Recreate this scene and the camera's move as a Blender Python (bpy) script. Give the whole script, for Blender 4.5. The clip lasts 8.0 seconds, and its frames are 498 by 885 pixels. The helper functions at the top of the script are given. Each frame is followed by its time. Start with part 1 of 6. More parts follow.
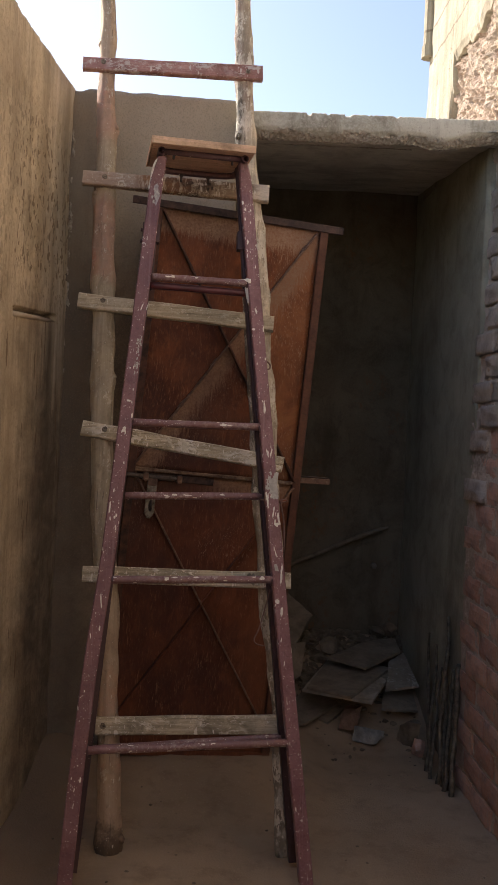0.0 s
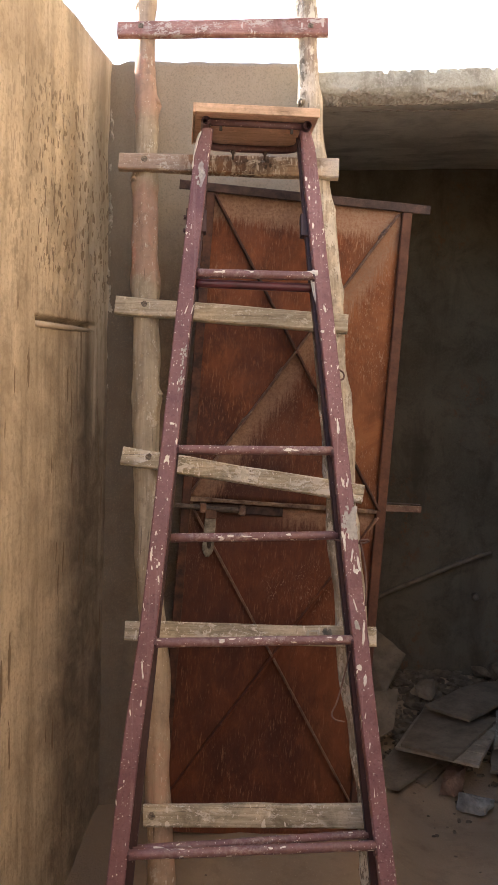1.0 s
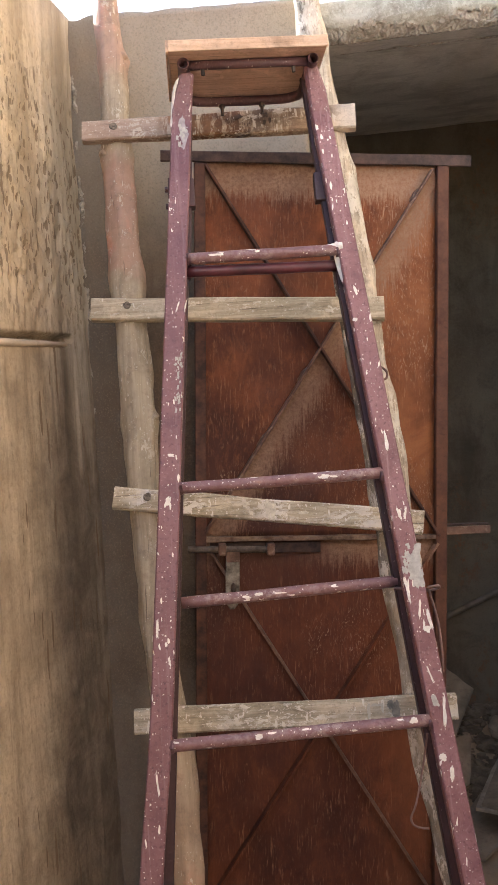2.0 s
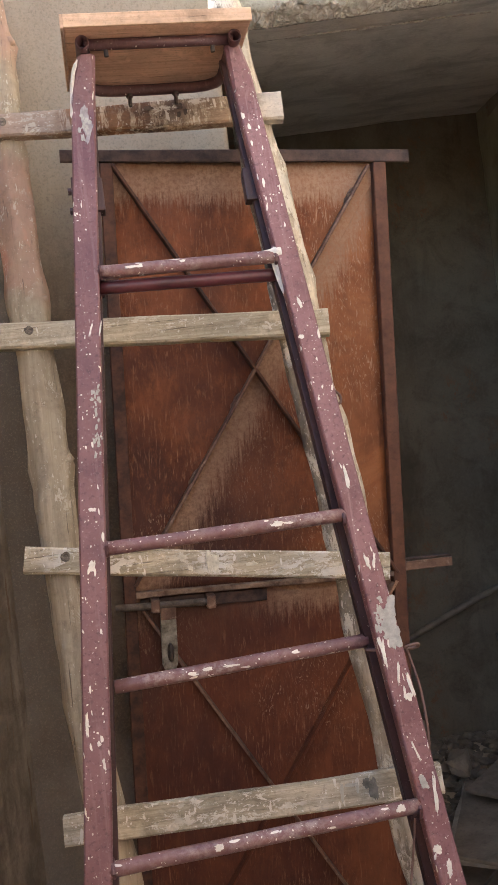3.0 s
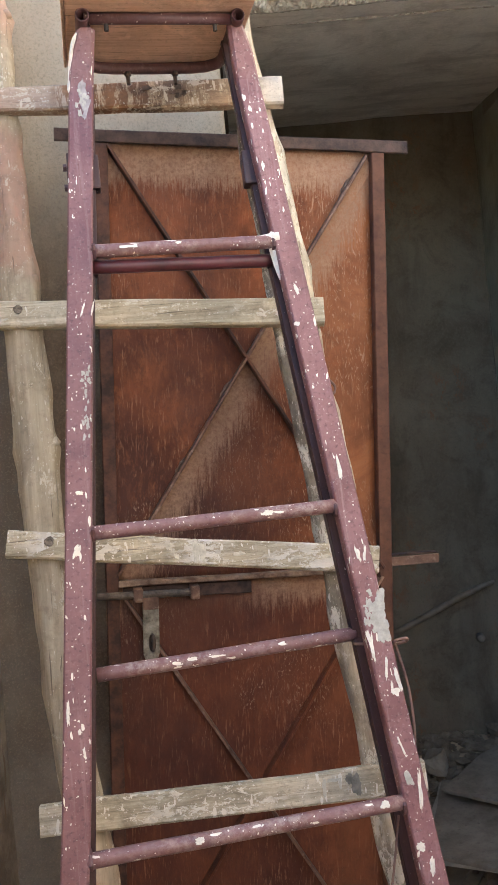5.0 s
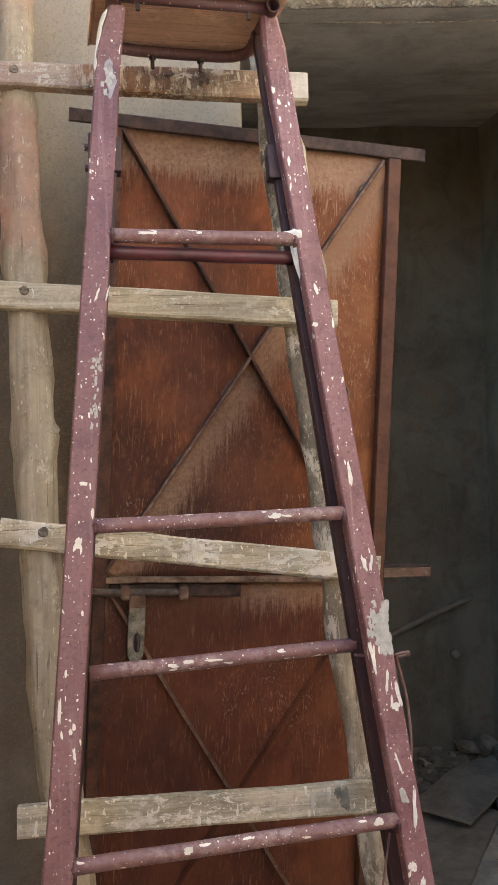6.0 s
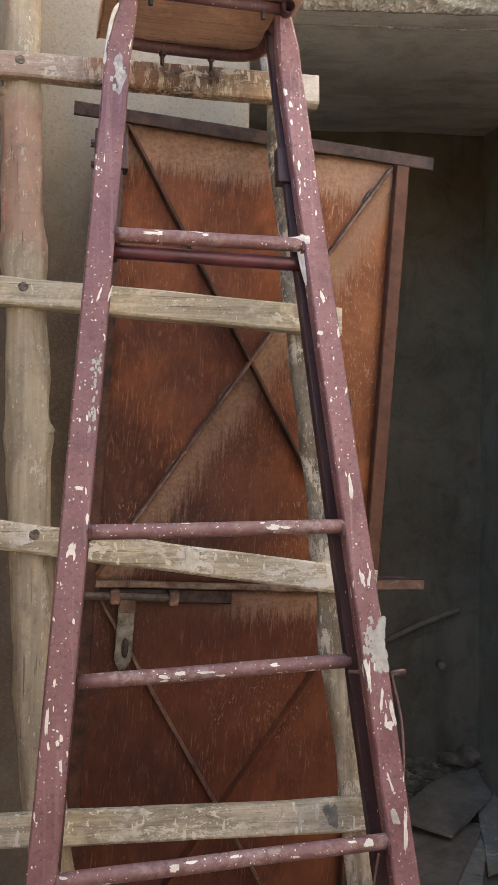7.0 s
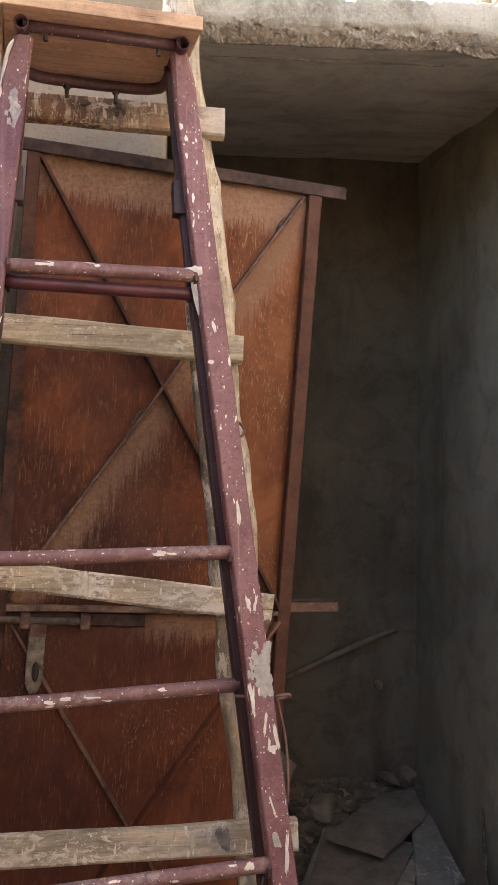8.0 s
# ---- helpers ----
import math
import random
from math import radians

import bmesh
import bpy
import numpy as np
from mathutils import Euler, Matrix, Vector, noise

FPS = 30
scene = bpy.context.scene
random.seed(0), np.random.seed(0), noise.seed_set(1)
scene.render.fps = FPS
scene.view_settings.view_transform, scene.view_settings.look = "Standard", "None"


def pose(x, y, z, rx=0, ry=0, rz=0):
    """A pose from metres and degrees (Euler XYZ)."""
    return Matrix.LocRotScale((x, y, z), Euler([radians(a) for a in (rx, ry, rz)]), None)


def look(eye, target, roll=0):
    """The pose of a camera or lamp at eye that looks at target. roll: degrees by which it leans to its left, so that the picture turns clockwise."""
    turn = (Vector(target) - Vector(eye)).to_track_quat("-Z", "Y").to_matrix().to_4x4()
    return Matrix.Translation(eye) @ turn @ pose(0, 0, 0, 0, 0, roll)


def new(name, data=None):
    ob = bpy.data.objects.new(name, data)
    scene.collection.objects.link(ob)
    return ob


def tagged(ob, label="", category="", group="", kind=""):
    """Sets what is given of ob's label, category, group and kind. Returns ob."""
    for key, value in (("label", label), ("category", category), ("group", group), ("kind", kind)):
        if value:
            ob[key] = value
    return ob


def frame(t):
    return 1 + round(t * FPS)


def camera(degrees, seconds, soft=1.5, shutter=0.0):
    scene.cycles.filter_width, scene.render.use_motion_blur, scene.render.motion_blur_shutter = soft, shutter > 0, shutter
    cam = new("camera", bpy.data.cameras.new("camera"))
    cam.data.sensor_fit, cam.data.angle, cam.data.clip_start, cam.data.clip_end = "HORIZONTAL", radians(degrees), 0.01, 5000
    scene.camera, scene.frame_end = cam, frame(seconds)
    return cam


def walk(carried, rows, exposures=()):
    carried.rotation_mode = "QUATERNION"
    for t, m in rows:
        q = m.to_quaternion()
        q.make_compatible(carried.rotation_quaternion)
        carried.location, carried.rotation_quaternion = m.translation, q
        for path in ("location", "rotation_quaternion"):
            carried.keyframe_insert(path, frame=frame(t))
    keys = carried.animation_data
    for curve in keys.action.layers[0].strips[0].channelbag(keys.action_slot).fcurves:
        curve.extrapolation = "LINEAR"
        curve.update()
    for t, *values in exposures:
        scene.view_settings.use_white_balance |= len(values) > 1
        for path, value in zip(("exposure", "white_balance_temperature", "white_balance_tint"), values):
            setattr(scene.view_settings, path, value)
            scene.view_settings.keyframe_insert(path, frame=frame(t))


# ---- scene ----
cam = camera(32.0, 8.0, 1.1)
PATH = [
    (0, (0.035, 0.029, 1.376), (0.012, 2.029, 1.361), 2.6),
    (0.3, (0.1293, 0.1852, 1.3959), (-0.0293, 2.1788, 1.3766), 2.58),
    (0.5, (0.151, 0.268, 1.411), (-0.04, 2.259, 1.39), 2.3),
    (0.8, (0.1234, 0.4212, 1.4227), (-0.0969, 2.4089, 1.4013), 1.17),
    (1, (0.078, 0.553, 1.446), (-0.15, 2.54, 1.429), 1.1),
    (1.2, (0.0337, 0.6505, 1.4582), (-0.2168, 2.6347, 1.4460), 0.60),
    (2.3, (0.0072, 1.2270, 1.5060), (-0.2446, 3.2109, 1.4834), -5.17),
    (2.5, (-0.0060, 1.2888, 1.5087), (-0.2358, 3.2753, 1.4757), -5.88),
    (2.8, (-0.0413, 1.3471, 1.5412), (-0.2048, 3.3401, 1.5044), -6.50),
    (3, (-0.0606, 1.3748, 1.5523), (-0.1341, 3.3735, 1.5568), -6.82),
    (3.2, (-0.0807, 1.3922, 1.5444), (-0.0201, 3.3907, 1.5918), -7.04),
    (3.5, (-0.0898, 1.3998, 1.5489), (0.1262, 3.3874, 1.6020), -7.00),
    (3.8, (-0.1056, 1.4056, 1.5427), (0.1285, 3.3909, 1.6016), -6.08),
    (4, (-0.0965, 1.3973, 1.5474), (0.1180, 3.3848, 1.6089), -5.81),
    (4.2, (-0.1011, 1.3899, 1.5386), (0.0273, 3.3848, 1.6030), -5.38),
    (4.5, (-0.0850, 1.3914, 1.5320), (-0.0819, 3.3912, 1.5614), -5.13),
    (4.7, (-0.0842, 1.3983, 1.5312), (-0.1056, 3.3982, 1.5376), -5.18),
    (5, (-0.0848, 1.4028, 1.5361), (-0.1126, 3.4026, 1.5305), -5.12),
    (5.2, (-0.0823, 1.4173, 1.5309), (-0.1235, 3.4169, 1.5341), -4.95),
    (6.3, (-0.189, 1.452, 1.538), (-0.105, 3.451, 1.533), -0.4),
    (6.5, (-0.1925, 1.4605, 1.5537), (-0.1067, 3.4586, 1.5423), -0.08),
    (7, (-0.1846, 1.4758, 1.5511), (-0.1025, 3.4741, 1.5455), 0.50),
    (7.2, (-0.1752, 1.4641, 1.5518), (-0.0924, 3.4624, 1.5473), 0.41),
    (7.5, (-0.1479, 1.4549, 1.5431), (-0.0653, 3.4532, 1.5409), 0.48),
    (7.8, (-0.0848, 1.4354, 1.5630), (0.0138, 3.4328, 1.5801), 0.44),
    (8, (-0.0312, 1.4416, 1.5718), (0.0977, 3.4372, 1.6036), 0.51),
]
EXPOSURES = [  # seconds, stops, kelvin, tint
    (0.0, 1.02, 6600, 15), (0.5, 2.2, 6100, 4), (0.7, 1.85, 6200, 6), (1.0, 2.18, 6700, 14), (1.2, 2.25, 6600, 13), (2.3, 2.75, 5800, 12), (2.5, 2.88, 5580, 2), (3.0, 2.45, 6000, 10), (3.2, 2.06, 6500, 15), (3.5, 2.0, 6450, 13), (4.0, 2.18, 6300, 8),
    (4.5, 2.58, 5850, 2), (5.0, 2.83, 5600, 4), (6.5, 2.48, 6020, 4), (7.0, 2.53, 5800, 5), (7.5, 2.52, 5900, 9), (7.8, 2.50, 6050, 11), (8.0, 2.24, 6450, 15)]
walk(cam, [(t, look(eye, target, roll)) for t, eye, target, roll in PATH], EXPOSURES)

# ---- light ----
SUN_AZ, SUN_EL = -60.0, 36.0     # degrees: from straight ahead towards the left; above the horizon
world = bpy.data.worlds.new("sky")
scene.world = world
world.use_nodes = True
wn = world.node_tree.nodes
sky = wn.new("ShaderNodeTexSky")
sky.sky_type, sky.sun_disc = "NISHITA", False
sky.sun_elevation, sky.sun_rotation = radians(SUN_EL), radians(SUN_AZ)
sky.dust_density, sky.ozone_density = 2.0, 0.35
world.node_tree.links.new(sky.outputs[0], wn["Background"].inputs[0])
wn["Background"].inputs[1].default_value = 0.14
sun = new("sun", bpy.data.lights.new("sun", "SUN"))
sun.data.energy, sun.data.angle, sun.data.color = 4.5, radians(0.6), (1.0, 0.93, 0.82)
to_sun = Vector((math.sin(radians(SUN_AZ)) * math.cos(radians(SUN_EL)), math.cos(radians(SUN_AZ)) * math.cos(radians(SUN_EL)), math.sin(radians(SUN_EL))))
sun.matrix_world = look((0, 0, 30), Vector((0, 0, 30)) - to_sun)

# ---- materials ----
class Nodes:
    """A node material: short calls that return output sockets."""

    def __init__(self, name, rough=0.8, metal=0.0):
        self.mat = bpy.data.materials.new(name)
        self.mat.use_nodes = True
        self.nt = self.mat.node_tree
        self.bsdf = self.nt.nodes["Principled BSDF"]
        self.bsdf.inputs["Roughness"].default_value = rough
        self.bsdf.inputs["Metallic"].default_value = metal
        self.coord = self.nt.nodes.new("ShaderNodeTexCoord").outputs["Object"]

    def node(self, kind, **inputs):
        n = self.nt.nodes.new(kind)
        for key, value in inputs.items():
            self.put(n.inputs[key], value)
        return n

    def put(self, socket, value):
        if isinstance(value, bpy.types.NodeSocket):
            self.nt.links.new(value, socket)
        else:
            socket.default_value = value

    def scaled(self, x, y, z, shift=0.0):
        n = self.node("ShaderNodeMapping", Vector=self.coord)
        n.inputs["Scale"].default_value = (x, y, z)
        n.inputs["Location"].default_value = (shift, shift * 0.7, shift * 1.3)
        return n.outputs[0]

    def noise(self, scale, detail=4.0, rough=0.6, vec=None, warp=0.0):
        n = self.node("ShaderNodeTexNoise", Vector=vec or self.coord, Scale=scale, Detail=detail, Roughness=rough, Distortion=warp)
        return n.outputs["Fac"]

    def cells(self, scale, vec=None, feature="F1", rand=1.0):
        n = self.node("ShaderNodeTexVoronoi", Vector=vec or self.coord, Scale=scale, Randomness=rand)
        n.feature = feature
        return n.outputs["Distance"]

    def warped(self, vec, scale, amount):
        n = self.node("ShaderNodeTexNoise", Vector=vec, Scale=scale, Detail=2.0)
        m = self.nt.nodes.new("ShaderNodeVectorMath")
        m.operation = "MULTIPLY_ADD"
        self.put(m.inputs[0], n.outputs["Color"]), self.put(m.inputs[2], vec)
        m.inputs[1].default_value = (amount, amount, amount)
        return m.outputs[0]

    def drops(self, vec, scale, size):
        """Spots of uneven size, one to a cell, many of them missing."""
        n = self.node("ShaderNodeTexVoronoi", Vector=vec, Scale=scale)
        r = self.node("ShaderNodeSeparateColor", Color=n.outputs["Color"]).outputs[0]
        reach = self.math("MULTIPLY", self.math("POWER", r, 2.5), size)
        return self.math("LESS_THAN", n.outputs["Distance"], reach)

    def ramp(self, fac, *stops):
        n = self.node("ShaderNodeValToRGB", Fac=fac)
        el = n.color_ramp.elements
        while len(el) < len(stops):
            el.new(0.5)
        for e, (pos, col) in zip(el, stops):
            e.position = pos
            e.color = (col, col, col, 1) if isinstance(col, (int, float)) else (*col, 1)
        return n.outputs[0]

    def mix(self, fac, a, b, kind="MIX"):
        n = self.nt.nodes.new("ShaderNodeMix")
        n.data_type, n.blend_type = "RGBA", kind
        for socket, value in ((n.inputs[0], fac), (n.inputs[6], a), (n.inputs[7], b)):
            if isinstance(value, tuple) and len(value) == 3:
                value = (*value, 1)
            self.put(socket, value)
        return n.outputs[2]

    def math(self, op, a, b=0.0):
        n = self.nt.nodes.new("ShaderNodeMath")
        n.operation = op
        self.put(n.inputs[0], a), self.put(n.inputs[1], b)
        return n.outputs[0]

    def axis(self, i):
        return self.node("ShaderNodeSeparateXYZ", Vector=self.coord).outputs[i]

    def random(self):
        return self.nt.nodes.new("ShaderNodeObjectInfo").outputs["Random"]

    def island(self):
        return self.nt.nodes.new("ShaderNodeNewGeometry").outputs["Random Per Island"]

    def done(self, colour, bump=None, strength=0.3, dist=0.01, rough=None):
        self.put(self.bsdf.inputs["Base Color"], (*colour, 1) if isinstance(colour, tuple) else colour)
        if bump is not None:
            n = self.node("ShaderNodeBump", Height=bump, Strength=strength, Distance=dist)
            self.nt.links.new(n.outputs[0], self.bsdf.inputs["Normal"])
        if rough is not None:
            self.put(self.bsdf.inputs["Roughness"], rough)
        return self.mat


def tan_plaster():
    k = Nodes("tan_plaster", 0.9)
    streak = k.noise(1.0, 5, 0.6, k.warped(k.scaled(11, 11, 0.9), 1.5, 0.5))
    brush = k.noise(1.0, 4, 0.65, k.warped(k.scaled(85, 85, 2.4, 2.0), 1.2, 0.7))
    cloud, blot = k.noise(2.1, 6, 0.66, warp=0.5), k.noise(8.0, 6, 0.7, warp=0.4)
    fine = k.noise(75, 4, 0.65)
    c = k.mix(k.ramp(streak, (0.34, 0.0), (0.66, 1.0)), (0.41, 0.325, 0.213), (0.69, 0.58, 0.405))
    c = k.mix(k.ramp(cloud, (0.42, 0.0), (0.60, 0.6)), c, (0.31, 0.243, 0.158))
    c = k.mix(k.ramp(k.noise(3.1, 5, 0.6, k.scaled(1, 1, 0.6, 7.0)), (0.54, 0.0), (0.64, 0.6)), c, (0.68, 0.56, 0.38))
    c = k.mix(k.ramp(blot, (0.52, 0.0), (0.68, 0.5)), c, (0.22, 0.166, 0.105))
    c = k.mix(k.ramp(brush, (0.54, 0.0), (0.70, 0.35)), c, (0.20, 0.15, 0.095))
    c = k.mix(k.ramp(fine, (0.50, 0.0), (0.70, 0.45)), c, (0.24, 0.18, 0.115))
    v = k.warped(k.scaled(1.0, 1.0, 0.30), 45, 0.014)
    pits = k.math("MAXIMUM", k.drops(v, 74, 0.58), k.drops(v, 120, 0.56))
    where = k.ramp(k.noise(2.6, 5, 0.65), (0.30, 0.0), (0.40, 1.0))
    y, z = k.axis(1), k.axis(2)
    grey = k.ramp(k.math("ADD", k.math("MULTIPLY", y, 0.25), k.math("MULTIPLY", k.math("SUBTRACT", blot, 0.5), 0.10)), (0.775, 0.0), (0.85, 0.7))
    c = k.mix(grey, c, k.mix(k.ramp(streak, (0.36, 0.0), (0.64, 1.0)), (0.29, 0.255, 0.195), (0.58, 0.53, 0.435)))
    # dirty run-off below the chase, with corner shade coloured in towards the end wall
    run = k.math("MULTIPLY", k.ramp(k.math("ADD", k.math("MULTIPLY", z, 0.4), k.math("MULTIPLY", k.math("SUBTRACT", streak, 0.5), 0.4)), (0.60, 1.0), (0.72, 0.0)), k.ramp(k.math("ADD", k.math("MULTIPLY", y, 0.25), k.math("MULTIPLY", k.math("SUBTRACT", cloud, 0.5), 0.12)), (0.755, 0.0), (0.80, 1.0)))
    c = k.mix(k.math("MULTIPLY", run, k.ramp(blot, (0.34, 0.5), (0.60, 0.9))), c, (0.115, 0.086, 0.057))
    rough_part = k.math("MULTIPLY", k.ramp(k.math("ADD", k.math("MULTIPLY", z, 0.3), k.math("MULTIPLY", cloud, 0.08)), (0.56, 0.0), (0.62, 1.0), (0.76, 1.0), (0.81, 0.05)), k.ramp(k.math("MULTIPLY", y, 0.25), (0.66, 0.15), (0.735, 1.0)))
    pits = k.math("MULTIPLY", k.math("MULTIPLY", pits, where), k.math("MAXIMUM", rough_part, 0.10))
    c = k.mix(k.math("MULTIPLY", pits, 0.75), c, (0.15, 0.105, 0.062))
    # short upright gouges lower down
    cuts = k.math("MULTIPLY", k.drops(k.warped(k.scaled(1.0, 1.0, 0.10, 3.0), 30, 0.012), 40, 0.34), k.ramp(k.math("MULTIPLY", z, 0.3), (0.53, 0.8), (0.56, 0.0)))
    c = k.mix(cuts, c, (0.17, 0.115, 0.065))
    pits = k.math("MAXIMUM", pits, cuts)
    h = k.math("SUBTRACT", k.math("ADD", k.math("ADD", k.math("MULTIPLY", streak, 0.5), k.math("MULTIPLY", blot, 0.4)), k.math("MULTIPLY", fine, 0.45)), k.math("MULTIPLY", pits, 0.9))
    return k.done(c, h, 0.7, 0.008)


def grey_cement(name="grey_cement", dark=(0.20, 0.185, 0.155), light=(0.36, 0.335, 0.29), stain=(0.14, 0.115, 0.085), speck=0.45, blots=0.6, relief=0.4, runs=(11, 11, 0.7), lighter_top=None, flaked=None, damp=None):
    """lighter_top: height and colour of a lighter upper part, uneven at its foot. damp: where along x the wall is dark
    with damp, and its colour.
    """
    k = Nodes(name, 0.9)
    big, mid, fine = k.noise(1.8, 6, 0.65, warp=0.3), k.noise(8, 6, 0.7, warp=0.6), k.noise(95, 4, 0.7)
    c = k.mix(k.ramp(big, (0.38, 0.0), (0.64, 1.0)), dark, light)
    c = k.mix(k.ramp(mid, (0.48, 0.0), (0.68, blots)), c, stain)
    c = k.mix(k.ramp(fine, (0.48, 0.0), (0.68, speck)), c, tuple(1.12 * x for x in light))
    c = k.mix(k.ramp(k.noise(140, 3, 0.7), (0.56, 0.0), (0.70, speck)), c, stain)
    drip = k.noise(1.0, 5, 0.65, k.warped(k.scaled(*runs, 3.1), 1.5, 0.5))
    c = k.mix(k.ramp(drip, (0.52, 0.0), (0.68, 0.6)), c, stain)
    if lighter_top:
        z = k.math("ADD", k.math("MULTIPLY", k.axis(2), 0.25), k.math("MULTIPLY", k.math("SUBTRACT", k.noise(3.5, 4, 0.6, warp=0.3), 0.5), 0.12))
        c = k.mix(k.ramp(z, (lighter_top[0] / 4 - 0.05, 0.0), (lighter_top[0] / 4 + 0.045, 0.72)), c, lighter_top[1])
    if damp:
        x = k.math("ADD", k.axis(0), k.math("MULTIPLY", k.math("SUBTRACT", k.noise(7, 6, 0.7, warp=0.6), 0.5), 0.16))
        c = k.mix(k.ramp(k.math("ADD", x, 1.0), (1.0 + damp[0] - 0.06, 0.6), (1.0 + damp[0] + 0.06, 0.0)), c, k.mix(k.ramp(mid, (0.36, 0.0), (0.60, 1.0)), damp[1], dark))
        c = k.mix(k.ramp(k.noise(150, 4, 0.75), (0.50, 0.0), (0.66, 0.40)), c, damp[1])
        c = k.mix(k.ramp(k.noise(210, 3, 0.75, k.scaled(1, 1, 1, 3.0)), (0.54, 0.0), (0.68, 0.45)), c, light)
    if flaked:
        spots = k.math("MULTIPLY", k.ramp(k.noise(26, 6, 0.8, k.scaled(1, 1, 0.7, 4.0)), (0.54, 0.0), (0.58, 0.8)), k.ramp(k.noise(2.3, 3, 0.5, k.scaled(1, 1, 0.5, 1.0)), (0.50, 0.0), (0.58, 1.0)))
        c = k.mix(spots, c, flaked)
    return k.done(c, k.math("ADD", k.math("MULTIPLY", mid, 0.7), k.math("MULTIPLY", fine, 0.45)), relief, 0.006)


def broken_concrete():
    k = Nodes("broken_concrete", 0.95)
    a, b, f = k.noise(7, 6, 0.7), k.noise(28, 5, 0.7), k.noise(120, 2, 0.6)
    c = k.mix(k.ramp(a, (0.35, 0.0), (0.65, 1.0)), (0.40, 0.375, 0.315), (0.60, 0.58, 0.51))
    c = k.mix(k.ramp(b, (0.52, 0.0), (0.68, 0.7)), c, (0.34, 0.265, 0.195))
    c = k.mix(k.ramp(f, (0.6, 0.0), (0.75, 0.5)), c, (0.62, 0.59, 0.51))
    lumps = k.math("MULTIPLY", k.cells(70, k.warped(k.coord, 22, 0.06)), 0.5)
    c = k.mix(k.ramp(lumps, (0.20, 0.0), (0.36, 0.5)), c, (0.23, 0.18, 0.135))
    return k.done(c, k.math("ADD", k.math("SUBTRACT", b, lumps), k.math("MULTIPLY", f, 0.5)), 0.9, 0.012)


def brick_clay():
    k = Nodes("brick_clay", 0.9)
    r = k.random()
    a, f = k.noise(14, 5, 0.7), k.noise(90, 3, 0.6)
    c = k.mix(r, (0.48, 0.265, 0.19), (0.60, 0.37, 0.275))
    c = k.mix(k.ramp(a, (0.45, 0.0), (0.68, 0.75)), c, (0.25, 0.185, 0.16))
    c = k.mix(k.ramp(f, (0.52, 0.0), (0.70, 0.65)), c, (0.46, 0.38, 0.32))
    return k.done(c, k.math("ADD", a, k.math("MULTIPLY", f, 0.5)), 0.6, 0.008)


def mortar_mud():
    k = Nodes("mortar_mud", 0.95)
    a, f = k.noise(11, 6, 0.7), k.noise(70, 4, 0.65)
    c = k.mix(k.ramp(a, (0.35, 0.0), (0.65, 1.0)), (0.36, 0.29, 0.23), (0.57, 0.48, 0.395))
    c = k.mix(k.ramp(f, (0.55, 0.0), (0.72, 0.6)), c, (0.48, 0.40, 0.32))
    return k.done(c, k.math("ADD", a, k.math("MULTIPLY", f, 0.5)), 0.7, 0.012)


def mud_brick():
    k = Nodes("mud_brick", 0.95)
    a, f = k.noise(12, 6, 0.7), k.noise(80, 4, 0.68)
    c = k.mix(k.random(), (0.45, 0.39, 0.325), (0.55, 0.485, 0.41))
    c = k.mix(k.ramp(a, (0.42, 0.0), (0.64, 0.85)), c, (0.31, 0.265, 0.225))
    c = k.mix(k.ramp(f, (0.52, 0.0), (0.70, 0.6)), c, (0.58, 0.515, 0.43))
    return k.done(c, k.math("ADD", a, k.math("MULTIPLY", f, 0.9)), 0.8, 0.012)


def eroded_wall():
    k = Nodes("eroded_wall", 0.95)
    a, f, m = k.noise(5, 5, 0.65), k.noise(40, 4, 0.7), k.noise(17, 4, 0.6)
    c = k.mix(k.ramp(a, (0.4, 0.0), (0.60, 1.0)), (0.36, 0.27, 0.205), (0.42, 0.345, 0.265))
    c = k.mix(k.ramp(m, (0.50, 0.0), (0.66, 0.8)), c, (0.28, 0.22, 0.165))
    c = k.mix(k.ramp(f, (0.58, 0.0), (0.74, 0.6)), c, (0.52, 0.45, 0.355))
    return k.done(c, k.math("ADD", m, k.math("MULTIPLY", f, 0.5)), 0.8, 0.03)


def pale_plaster():
    k = Nodes("pale_plaster", 0.9)
    z = k.axis(2)
    a, s, f = k.noise(4, 5, 0.65), k.noise(1.0, 5, 0.7, k.scaled(14, 14, 1.2)), k.noise(60, 3, 0.6)
    c = k.mix(k.ramp(a, (0.35, 0.0), (0.7, 1.0)), (0.29, 0.262, 0.19), (0.41, 0.378, 0.29))
    c = k.mix(k.ramp(s, (0.48, 0.0), (0.68, 0.7)), c, (0.19, 0.16, 0.11))
    c = k.mix(k.ramp(k.noise(13, 5, 0.75), (0.58, 0.0), (0.68, 0.8)), c, (0.20, 0.16, 0.11))
    # hairline cracks along two courses
    wav = k.math("MULTIPLY", k.math("SUBTRACT", k.noise(9, 4, 0.7), 0.5), 0.05)
    for level in (3.365, 3.535, 3.90):
        off = k.math("ABSOLUTE", k.math("ADD", k.math("SUBTRACT", z, level), wav))
        c = k.mix(k.math("MULTIPLY", k.ramp(off, (0.003, 1.0), (0.008, 0.0)), 0.75), c, (0.13, 0.10, 0.07))
    return k.done(c, k.math("ADD", f, s), 0.5, 0.008)


